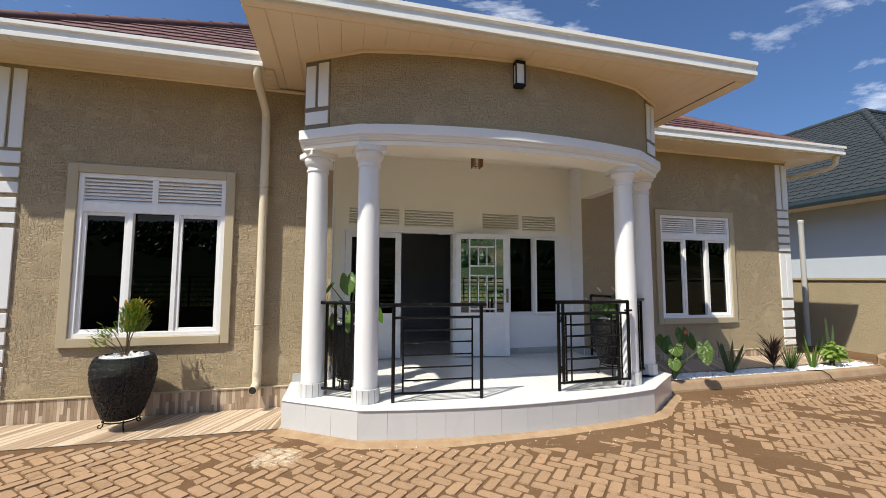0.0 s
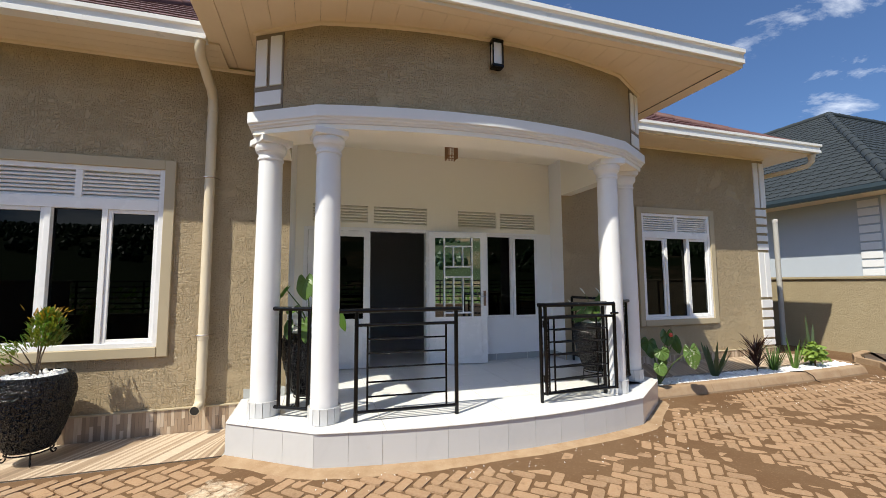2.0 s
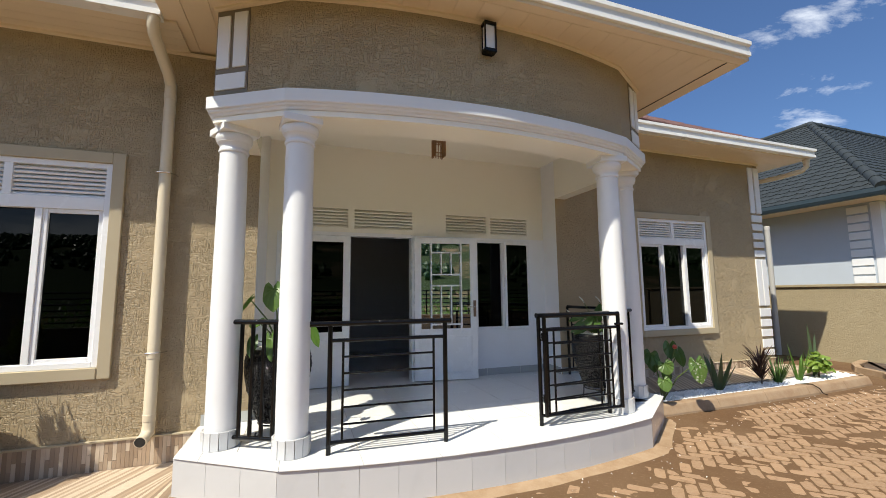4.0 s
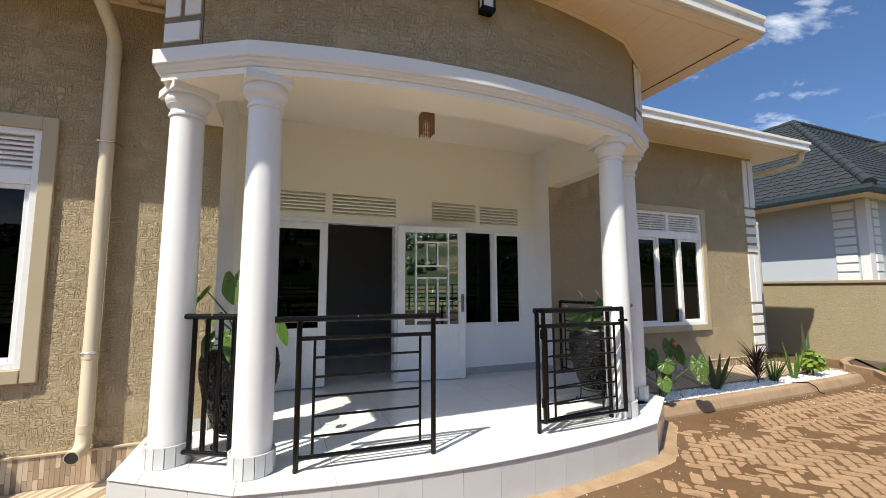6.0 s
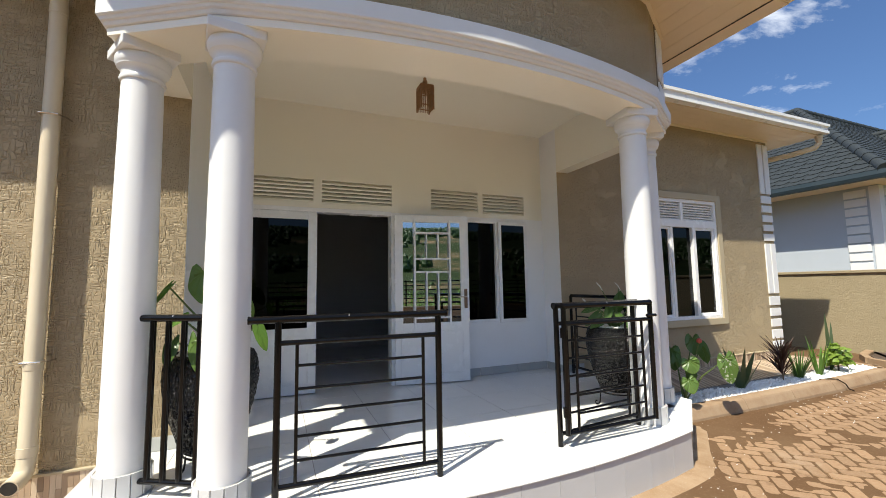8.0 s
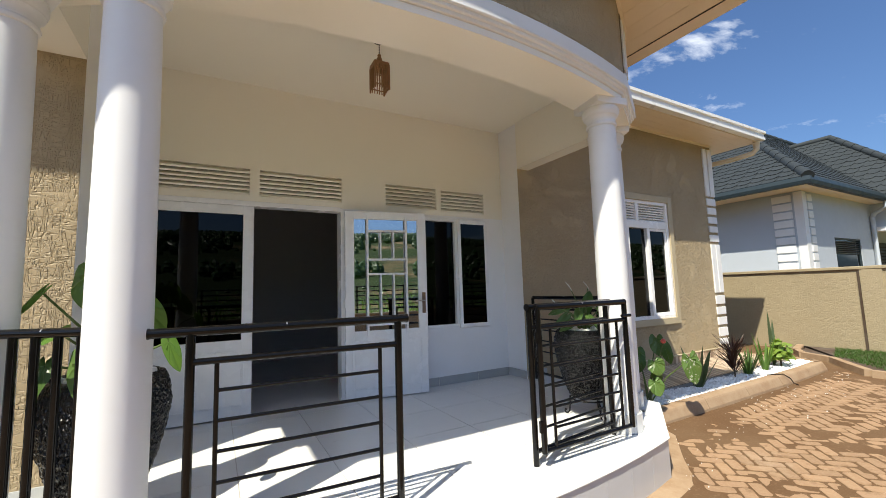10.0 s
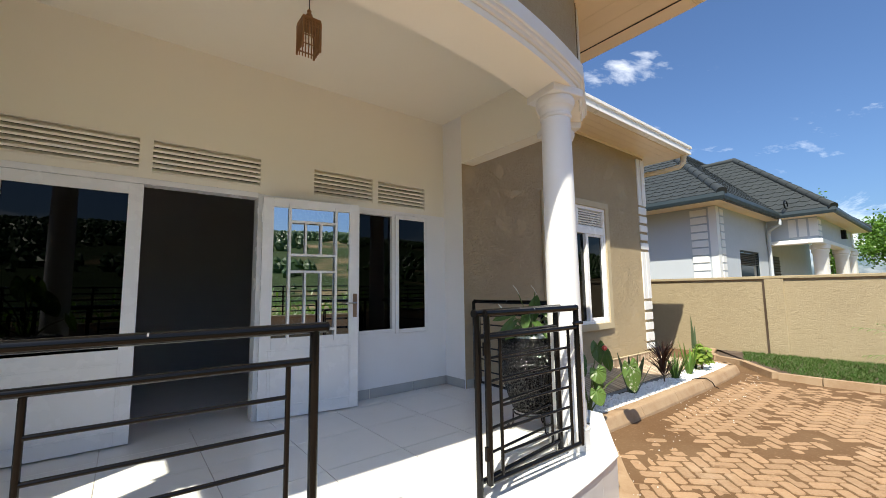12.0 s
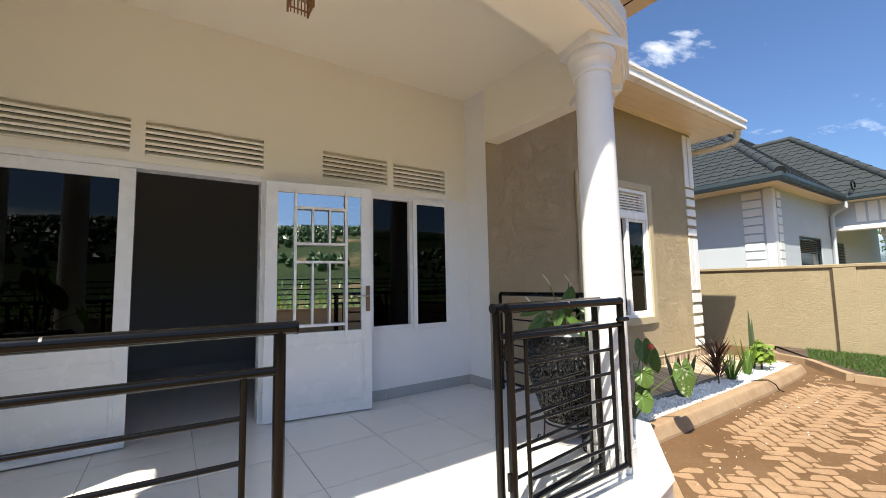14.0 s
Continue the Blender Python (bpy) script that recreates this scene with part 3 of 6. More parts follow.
def shingles(corners, row=0.30, wide=0.27, lift=0.022, tongue=0.035):
    """Overlapping tiles laid in courses on a roof slope: eave left, eave right, top right, top left."""
    a, b, c, d = [Vector(p) for p in corners]
    nrm = (b - a).cross(d - a).normalized()
    if nrm.z < 0:
        nrm = -nrm
    up = nrm.cross((b - a).normalized())
    if up.z < 0:
        up = -up
    along = (b - a).normalized()
    h = (d - a).dot(up)
    bm = bmesh.new()
    bm.faces.new([bm.verts.new(p) for p in (a, b, c, d)])
    n = int(h / row)
    for k in range(n):
        t0, t1 = k / n, (k + 1) / n
        l0, r0 = a.lerp(d, t0), b.lerp(c, t0)
        length = (r0 - l0).dot(along)
        l1, r1 = (a.lerp(d, t1) - l0).dot(along), (b.lerp(c, t1) - l0).dot(along)
        m = max(1, int(length / wide))
        sh = (k % 2) * wide * 0.5
        for i in range(-1, m + 1):
            u0, u1 = max(0, i * wide + sh), min(length, (i + 1) * wide + sh - 0.012)
            if u1 - u0 < 0.05:
                continue
            v0, v1 = min(max(u0, l1), r1), max(min(u1, r1), l1)
            bl, br = l0 + along * u0, l0 + along * u1
            tl, tr = l0 + along * v0 + up * (h / n + 0.03), l0 + along * v1 + up * (h / n + 0.03)
            low = up * (-tongue if k else -0.02)
            hi = nrm * lift
            p = [bl + hi, bl * 0.75 + br * 0.25 + low + hi, bl * 0.25 + br * 0.75 + low + hi, br + hi, tr + nrm * 0.004, tl + nrm * 0.004]
            top = [bm.verts.new(q) for q in p]
            bm.faces.new(top)
            bot = [bm.verts.new(q - hi * 0.95) for q in p[:4]]
            for s in range(3):
                bm.faces.new((top[s], bot[s], bot[s + 1], top[s + 1]))
    return bm


def ridge_cap(bm, a, b, r=0.09):
    a, b = Vector(a), Vector(b)
    n = max(2, int((b - a).length / 0.35))
    for k in range(n):
        rod(bm, a.lerp(b, k / n), a.lerp(b, (k + 1.08) / n), r * 1.06, 10, r * 0.94)
    return bm


def hip_roof(name, x0, y0, x1, y1, z, pitch, material, label):
    """A hipped roof over a rectangle of eaves."""
    k = math.tan(radians(pitch))
    half = min(x1 - x0, y1 - y0) / 2
    zt = z + half * k
    if x1 - x0 >= y1 - y0:
        r0, r1 = (x0 + half, (y0 + y1) / 2, zt), (x1 - half, (y0 + y1) / 2, zt)
    else:
        r0, r1 = ((x0 + x1) / 2, y0 + half, zt), ((x0 + x1) / 2, y1 - half, zt)
    root = thing(name, label, "roof", kind="structure")
    c = [(x0, y0, z), (x1, y0, z), (x1, y1, z), (x0, y1, z)]
    if x1 - x0 >= y1 - y0:
        faces = [(c[0], c[1], r1, r0), (c[1], c[2], r1, r1), (c[2], c[3], r0, r1), (c[3], c[0], r0, r0)]
        hips = [(c[0], r0), (c[1], r1), (c[2], r1), (c[3], r0), (r0, r1)]
    else:
        faces = [(c[0], c[1], r0, r0), (c[1], c[2], r1, r0), (c[2], c[3], r1, r1), (c[3], c[0], r0, r1)]
        hips = [(c[0], r0), (c[1], r0), (c[2], r1), (c[3], r1), (r0, r1)]
    for q in faces:
        part("roof_slope", shingles(q), material, root, kind="stuff")
    for a, b in hips:
        part("ridge_cap", ridge_cap(bmesh.new(), a, b), material, root, smooth=True)
    return root


hip_roof("roof_left_wing", XL - 0.5, EL + 0.10, 4.2, 14.6, 4.05, 36, MAROON, "maroon stone-coated tile hip roof")
hip_roof("roof_right_wing", 1.0, ER + 0.10, XR + 0.54, 14.6, 4.04, 33, MAROON, "maroon stone-coated tile hip roof")
hip_roof("roof_porch", PXL + 0.12, EP + 0.12, PXR - 0.12, 9.0, 4.07, 14, MAROON, "maroon stone-coated tile roof over the porch")

# ---- windows, vents, doors ----


def slats(parent, x0, x1, z0, z1, y0, n, material, rx=34, depth=0.055):
    """Separate tilted louvre slats across an opening."""
    p = (z1 - z0) / n
    me = finish(B(x0, -depth / 2, -0.009, x1, depth / 2, 0.009), "slat")
    me.materials.append(material)
    for k in range(n):
        piece("slat", me, parent, pose(0, y0 + depth / 2, z0 + (k + 0.5) * p, rx, 0, 0))


def pane(parent, x0, x1, z0, z1, y, material=None):
    ob = part("pane", B(x0, y, z0, x1, y + 0.006, z1), material or GLASS, parent, "dark reflective tinted glass pane")
    ob.visible_shadow = False
    return ob


def frame_ring(x0, x1, z0, z1, w, y0, y1, bevel=0.004):
    bm = bmesh.new()
    box(bm, x0, y0, z0, x0 + w, y1, z1, bevel)
    box(bm, x1 - w, y0, z0, x1, y1, z1, bevel)
    box(bm, x0 + w, y0, z0, x1 - w, y1, z0 + w, bevel)
    box(bm, x0 + w, y0, z1 - w, x1 - w, y1, z1, bevel)
    return bm


def house_window(name, win, y, border, label):
    x0, x1, z0, z1 = win
    w = thing(name, label, "window", kind="structure")
    b = border
    bm = bmesh.new()
    box(bm, x0 - b, y - 0.035, z0 - b, x0, y - 0.001, z1 + b, 0.006)
    box(bm, x1, y - 0.035, z0 - b, x1 + b, y - 0.001, z1 + b, 0.006)
    box(bm, x0, y - 0.035, z1, x1, y - 0.001, z1 + b, 0.006)
    part("window_surround", bm, TRIM, w, "smooth tan painted surround")
    part("window_sill", B(x0, y - 0.042, z0 - b, x1, y - 0.001, z0, 0.006), TRIM, w, "smooth tan painted sill")
    part("window_frame", frame_ring(x0, x1, z0, z1, 0.05, y - 0.012, y + 0.09), FRAME, w, "white painted metal frame")
    zt = z1 - 0.44
    xm = (x0 + x1) / 2
    part("transom", B(x0 + 0.05, y - 0.008, zt, x1 - 0.05, y + 0.085, zt + 0.11, 0.004), FRAME, w)
    part("mullion", B(xm - 0.03, y - 0.008, zt + 0.11, xm + 0.03, y + 0.085, z1 - 0.05, 0.003), FRAME, w)
    for a, c in ((x0 + 0.05, xm - 0.03), (xm + 0.03, x1 - 0.05)):
        # dark sheet behind the slats: the shade there is in its colour
        v = part("louvre", B(a, y + 0.08, zt + 0.11, c, y + 0.086, z1 - 0.05), GAPSHADE_BLACK, w, "dark sheet standing for the shade behind white louvre slats")
        slats(v, a, c, zt + 0.112, z1 - 0.052, y + 0.005, 7, FRAME)
    tw = (x1 - x0 - 0.1) / 3
    zb = z0 + 0.05
    for k in (1, 2):
        xx = x0 + 0.05 + k * tw
        part("mullion", B(xx - 0.025, y - 0.004, zb, xx + 0.025, y + 0.08, zt, 0.003), FRAME, w)
    for k in range(3):
        a, c = x0 + 0.05 + k * tw + (0.025 if k else 0), x0 + 0.05 + (k + 1) * tw - (0.025 if k < 2 else 0)
        yy = y + 0.02
        if k != 1:
            s = part("sash", frame_ring(a, c, zb, zt, 0.038, y + 0.008, y + 0.055), FRAME, w, "white sliding sash")
            pane(s, a + 0.036, c - 0.036, zb + 0.036, zt - 0.036, yy + 0.012)
        else:
            pane(w, a, c, zb, zt, yy + 0.03)
    return w


house_window("window_1", WIN_L, YL, 0.10, "white framed three-pane window with louvre vents in tan surround")
house_window("window_2", WIN_R, YR, 0.10, "white framed three-pane window with louvre vents in tan surround")

for k, (a, c, z0, z1) in enumerate(VENTS):
    v = thing("wall_vent", "cream painted slatted wall vent set over the doorway", "vent", "vents over the porch doors", "structure")
    # the vent's inner shade, put in as a near-black sheet
    part("vent_shade_sheet", B(a, YB + 0.10, z0, c, YB + 0.11, z1), GAPSHADE_BLACK, v, "dark sheet standing for the shade inside the vent")
    slats(v, a, c, z0 + 0.003, z1 - 0.003, YB + 0.004, 6, CREAM, 38, 0.05)

# white dado and frame colours behind the porch
struct("dado_right", holed("y", YB - 0.006, YB - 0.0005, 1.90, XB - 0.004, PZ + 0.1, 2.335, [(2.83, 3.75, 0.97, 2.30)]), SKIRTW,
       "white painted lower wall under the porch window", "wall")
w = thing("window_3", "white framed two-pane dark window beside the entrance door", "window", kind="structure")
part("window_frame", frame_ring(2.83, 3.75, 0.97, 2.30, 0.035, YB - 0.02, YB + 0.07), FRAME, w)
part("mullion", B(3.27, YB - 0.018, 1.005, 3.32, YB + 0.06, 2.265, 0.003), FRAME, w)
pane(w, 2.865, 3.27, 1.005, 2.265, YB + 0.03)
s = part("sash", frame_ring(3.30, 3.745, 0.955, 2.285, 0.045, YB - 0.045, YB - 0.022), FRAME, w, "white sliding sash")
pane(s, 3.343, 3.702, 0.998, 2.242, YB - 0.036)

d = thing("door_frame", "white painted frame round the double entrance door", "door frame", kind="structure")
part("jamb", B(0.06, YB - 0.012, PZ, 0.115, YB + 0.12, 2.335, 0.003), FRAME, d)
part("jamb", B(1.845, YB - 0.014, PZ, 1.90, YB + 0.12, 2.335, 0.003), FRAME, d)
part("head", B(0.115, YB - 0.012, 2.298, 1.845, YB + 0.12, 2.345, 0.003), FRAME, d)


def door_leaf(root, w, h, material, grille):
    """A metal door leaf from its hinge at x = 0: glazed above, a pressed panel below."""
    st, z1 = 0.095, 0.70
    bm = bmesh.new()
    box(bm, 0, -0.02, 0, st, 0.02, h, 0.003)
    box(bm, w - st, -0.02, 0, w, 0.02, h, 0.003)
    box(bm, st, -0.02, 0, w - st, 0.02, z1, 0.003)
    box(bm, st, -0.02, h - 0.085, w - st, 0.02, h, 0.003)
    part("leaf", bm, FRAME, root, "white painted metal door leaf")
    part("panel_bead", frame_ring(0.07, w - 0.07, 0.10, 0.60, 0.012, -0.026, -0.019, 0.002), FRAME, root)
    pane(root, st, w - st, z1, h - 0.085, 0.0, material)
    if not grille:
        return
    x0, x1, t = st, w - st, 0.011
    za, zb = z1 - 0.03, h - 0.085
    for x in (x0 + 0.14, x1 - 0.14):
        part("grille_bar", B(x - t, -0.047, za - 0.02, x + t, -0.025, zb + 0.03, 0.002), FRAME, root)
    hs = (zb - z1)
    for fz in (0.05, 0.50, 0.63, 0.89):
        z = z1 + fz * hs
        part("grille_bar", B(x0 + 0.14 + t, -0.046, z - t, x1 - 0.14 - t, -0.027, z + t, 0.002), FRAME, root)
    span = x1 - x0 - 0.28
    for f0, f1 in ((0.05, 0.50), (0.63, 0.89)):
        for q in (1, 2):
            x = x0 + 0.14 + span * q / 3
            part("grille_bar", B(x - t * 0.8, -0.044, z1 + f0 * hs + t, x + t * 0.8, -0.029, z1 + f1 * hs - t, 0.002), FRAME, root)


d = thing("door_1", "closed white metal leaf of the double door with dark glass", "door", kind="structure", at=(0.12, YB + 0.03, PZ + 0.012))
door_leaf(d, 0.875, 1.985, GLASS, False)
d = thing("door_2", "open white metal door leaf with grille over reflective glass", "door", kind="structure", at=(1.875, YB - 0.055, PZ + 0.012), rz=-9.0)
door_leaf(d, 0.90, 1.99, MIRROR, True)
h = part("handle_plate", B(0.842, -0.03, 0.86, 0.882, -0.02, 1.09, 0.004), BRONZE, d, "bronze handle plate")
part("lever", tube(bmesh.new(), [(0.862, -0.03, 1.0), (0.862, -0.065, 1.0), (0.84, -0.072, 1.0), (0.755, -0.07, 0.998)], 0.009), CHROME, h, "silver lever handle", True)
for z in (0.2, 1.0, 1.8):
    part("hinge", rod(bmesh.new(), (0.0, -0.012, z - 0.05), (0.0, -0.012, z + 0.05), 0.011), FRAME, d)

# ---- columns ----


def column(x, y, rz):
    c = thing("porch_column", "white painted round column with moulded capital and tiled foot", "column", "porch columns", "structure", (x, y, PZ), rz)
    part("shaft", lathe(bmesh.new(), [(0.121, 0.13), (0.122, 0.5), (0.120, 1.2), (0.112, 2.2), (0.109, 2.44)], 40), WHITE, c, smooth=True)
    cap = [(0.109, 2.425), (0.118, 2.43), (0.122, 2.442), (0.118, 2.455), (0.112, 2.46), (0.113, 2.475), (0.118, 2.492), (0.128, 2.506), (0.136, 2.512), (0.138, 2.522),
           (0.141, 2.526), (0.147, 2.545), (0.147, 2.566), (0.140, 2.585)]
    part("capital", lathe(bmesh.new(), cap, 40), WHITE, c, smooth=True)
    part("abacus", B(-0.152, -0.152, 2.585, 0.152, 0.152, 2.645, 0.006), WHITE, c)
    part("foot", lathe(bmesh.new(), [(0.132, 0.0), (0.132, 0.135), (0.12, 0.137)], 28), GROUT, c)
    me = finish(B(-0.0135, -0.006, 0.002, 0.0135, 0.004, 0.14, 0.0015), "foot_tile")
    me.materials.append(RISER)
    for k in range(14):
        a = 2 * math.pi * k / 14
        tl = piece("foot_tile", me, c, pose(0.136 * math.cos(a), 0.136 * math.sin(a), 0, 0, 0, math.degrees(a) + 90) @ Matrix.Diagonal((2.15, 1, 1, 1)))
    return c


COLS = [(-0.21, 4.93, 30), (0.335, 4.55, 10), (3.49, 4.57, -10), (4.07, 4.96, -30)]
for x, y, rz in COLS:
    column(x, y, rz)

# ---- wall dressings ----


def quoin(name, rows, x0, y, label, group=""):
    """Raised white blocks on a wall corner: rows of (x offset 0, x offset 1, z0, z1)."""
    q = thing(name, label, "quoin", group, "structure")
    for a, c, z0, z1 in rows:
        part("quoin_block", B(x0 + a, y - 0.022, z0, x0 + c, y - 0.0005, z1, 0.004), WHITE, q)
    return q


band = [(0, 0.12, 2.96, 3.85), (0.155, 0.29, 2.96, 3.85), (0, 0.28, 2.79, 2.92), (0, 0.28, 2.63, 2.75), (0, 0.28, 2.46, 2.58), (0, 0.28, 2.30, 2.41),
        (0, 0.28, 2.13, 2.25), (0, 0.13, 1.22, 2.08), (0.15, 0.28, 1.22, 2.08), (0, 0.28, 1.02, 1.17), (0, 0.28, 0.84, 0.97), (0, 0.28, 0.66, 0.79),
        (0, 0.28, 0.46, 0.61), (0, 0.28, 0.32, 0.42)]
quoin("quoin_right", band, 8.39, YR, "white raised blocks on the right corner of the wall", "corner quoins")
quoin("quoin_left", [(0.29 - c, 0.29 - a, z0, z1) for a, c, z0, z1 in band], -3.64, YL, "white raised blocks on the left corner of the wall", "corner quoins")
for nm, i0, i1, r0 in (("quoin_porch_left", 0, 1, 0.03), ("quoin_porch_right", -1, -2, 0.03)):
    a, b = Vector(FRONT[i0]), Vector(FRONT[i1])
    u = (b - a).normalized()
    if i0 == -1:
        a, u = Vector(FRONT[i0]) - (Vector(FRONT[i0]) - b).normalized() * 0.36, (Vector(FRONT[i0]) - b).normalized()
    q = thing(nm, "white raised panels on the chamfer of the bowed wall", "quoin", "porch panels", "structure",
              (a.x, a.y, 0), math.degrees(math.atan2(u.y, u.x)))
    for x0, x1, z0, z1 in ((0.02, 0.14, 3.40, 3.87), (0.175, 0.30, 3.40, 3.89), (0.02, 0.30, 3.21, 3.35)):
        part("quoin_block", B(x0, -0.02, z0, x1, -0.0005, z1, 0.004), WHITE, q)
    part("dark_edge", B(0.005, -0.008, 3.16, 0.315, -0.0003, 3.92), paint("grey_brown_edge", (0.20, 0.16, 0.115), 0.6), q, "grey-brown painted backing")


def plinth(name, x0, x1, y, z1, label):
    """A plinth faced with upright strips of stone tile under a thin ledge."""
    p = thing(name, label, "plinth", kind="structure")
    part("plinth_bed", B(x0, y - 0.012, -0.01, x1, y - 0.0005, z1), GROUT, p)
    part("ledge", B(x0, y - 0.03, z1, x1, y - 0.0005, z1 + 0.018, 0.004), TRIM, p)
    w = 0.031
    mes = []
    for a, c in ((0, z1), (0, z1 * 0.62), (z1 * 0.62, z1), (0, z1 * 0.36), (z1 * 0.36, z1)):
        me = finish(B(0.0008, y - 0.02, a + 0.001, w - 0.0008, y - 0.012, c - 0.001), "tile_strip")
        me.materials.append(STRIP)
        mes.append(me)
    n = int((x1 - x0) / w)
    for k in range(n):
        kind = random.choice([(0,), (0,), (1, 2), (3, 4)])
        for i in kind:
            piece("tile_strip", mes[i], p, pose(x0 + k * w, 0, 0))


plinth("plinth_left", XL, EDGE[0][0], YL, 0.25, "plinth of upright striped beige and brown stone tiles")
plinth("plinth_right", 4.38, XR, YR, 0.26, "plinth of upright striped beige and brown stone tiles")


def apron(name, x0, x1, y0, y1, z0, z1, label):
    """A sloping apron of diagonal tile strips at the foot of a wall."""
    a = thing(name, label, "apron", kind="structure")
    tilt = math.atan2(z1 - z0, y1 - y0)
    part("apron_bed", slab(bmesh.new(), [(x0, y0), (x1, y0), (x1, y1), (x0, y1)], -0.02, z0 - 0.004), GROUT, a)
    lean = 0.55
    w = 0.034
    n = int((x1 - x0) / w)
    for k in range(n):
        bm = bmesh.new()
        u0 = x0 + k * w + 0.001
        u1 = u0 + w - 0.002
        s = (y1 - y0) * lean
        o = [(min(x1, u0 + 0), y0), (min(x1, u1), y0), (min(x1, u1 + s), y1), (min(x1, u0 + s), y1)]
        vs = [bm.verts.new((x, y, z0 + (z1 - z0) * (y - y0) / (y1 - y0))) for x, y in o]
        vb = [bm.verts.new((x, y, z0 - 0.01)) for x, y in o]
        bm.faces.new(vs)
        for i in range(4):
            bm.faces.new((vs[i], vb[i], vb[(i + 1) % 4], vs[(i + 1) % 4]))
        part("tile_strip", bm, STRIP, a)


apron("apron_left", -4.1, EDGE[0][0], 4.83, YL - 0.03, 0.004, 0.018, "apron of diagonal striped beige stone tiles along the wall")
apron("apron_right", 4.40, XR + 0.2, 5.54, YR - 0.03, 0.13, 0.145, "apron of diagonal striped beige stone tiles behind the bed")

# ---- porch tiles ----
pf = thing("porch_floor", "glossy white porcelain floor tiles with thin grey joints", "floor", kind="structure")


def flat_tile(parent, pts, z, material, name="tile", h=0.006):
    bm = bmesh.new()
    top = [bm.verts.new((x, y, z)) for x, y in pts]
    bot = [bm.verts.new((x, y, z - h)) for x, y in pts]
    bm.faces.new(top)
    n = len(top)
    for k in range(n):
        bm.faces.new((top[k], bot[k], bot[(k + 1) % n], top[(k + 1) % n]))
    return part(name, bm, material, parent)


TS, J = 0.57, 0.0026
XS = [XA] + [x for x in (-0.31 + TS * k for k in range(12)) if XA + 0.05 < x < XB - 0.05] + [XB]
YS = [4.74, 5.31, 5.88, 6.45, YB + 0.2]
for i in range(len(XS) - 1):
    for j in range(len(YS) - 1):
        y1 = YS[j + 1]
        flat_tile(pf, [(XS[i] + J, YS[j] + J), (XS[i + 1] - J, YS[j] + J), (XS[i + 1] - J, y1 - J), (XS[i] + J, y1 - J)], PZ, TILE)
for xa, xb, y1 in ((EDGE[0][0] + 0.01, XA, YL), (XB, 4.355, YR)):
    for j in range(2):
        ya, yb = 4.98 + (y1 - 4.98) * j / 2, 4.98 + (y1 - 4.98) * (j + 1) / 2
        flat_tile(pf, [(xa + J, ya + J), (xb - J, ya + J), (xb - J, yb - J), (xa + J, yb - J)], PZ, TILE)


def edge_y(x):
    for (x0, y0), (x1, y1) in zip(EDGE, EDGE[1:]):
        if x0 <= x <= x1:
            return y0 + (y1 - y0) * (x - x0) / (x1 - x0)
    return EDGE[0][1] if x < EDGE[0][0] else EDGE[-1][1]


cuts = [EDGE[0][0]] + [x for x in (-0.31 + TS * k for k in range(-1, 12)) if EDGE[0][0] + 0.1 < x < 4.2] + [EDGE[-1][0]]
for x0, x1 in zip(cuts, cuts[1:]):
    inner = 4.74 if x0 >= XA - 0.3 and x1 <= XB + 0.2 else 4.98
    xs = [x0 + J] + [x for x, _ in EDGE if x0 + 0.02 < x < x1 - 0.02] + [x1 - J]
    front = [(x, edge_y(x) - 0.012) for x in xs]
    back = [(x1 - J, max(inner - J, front[-1][1] + 0.02)), (x0 + J, max(inner - J, front[0][1] + 0.02))]
    flat_tile(pf, front + back, PZ, TILE)
    if inner == 4.74 and (x0 < XA or x1 > XB):
        xx = [max(x0, XB), x1] if x1 > XB else [x0, min(x1, XA)]
        flat_tile(pf, [(xx[0] + J, 4.74 + J), (xx[1] - J, 4.74 + J), (xx[1] - J, 4.98 - J), (xx[0] + J, 4.98 - J)], PZ, TILE)
sf = thing("sand_fillet", "strip of pale sand and mortar along the foot of the porch", "mortar", kind="structure")
fl = [(p[0], p[1]) for p in EDGE] + [(4.40, 4.95)]
bm = bmesh.new()
fa, fb = offset_path(fl, 0.0), offset_path(fl, 0.17)
prev = None
for i in range(len(fl)):
    wob = 1 + 0.35 * noise.noise(Vector((fl[i][0] * 2.1, 3.3, 0)))
    o = (fa[i][0] + (fb[i][0] - fa[i][0]) * wob, fa[i][1] + (fb[i][1] - fa[i][1]) * wob)
    cur = [bm.verts.new((fa[i][0], fa[i][1] + 0.01, 0.022)), bm.verts.new(((fa[i][0] + o[0]) / 2, (fa[i][1] + o[1]) / 2, 0.013)), bm.verts.new((o[0], o[1], -0.004))]
    if prev:
        bm.faces.new((prev[0], prev[1], cur[1], cur[0]))
        bm.faces.new((prev[1], prev[2], cur[2], cur[1]))
    prev = cur
part("fillet", bm, SAND, sf, smooth=True)
rs = thing("porch_riser", "pale grey tiles facing the raised edge of the porch", "riser", kind="structure")


def along_path(pts, step):
    """Cut a plan line into pieces of about equal length, never across its corners."""
    out = []
    for i in range(1, len(pts)):
        a, b = Vector(pts[i - 1]), Vector(pts[i])
        n = max(1, round((b - a).length / step))
        for k in range(n):
            out.append((a.lerp(b, k / n), a.lerp(b, (k + 1) / n)))
    return out


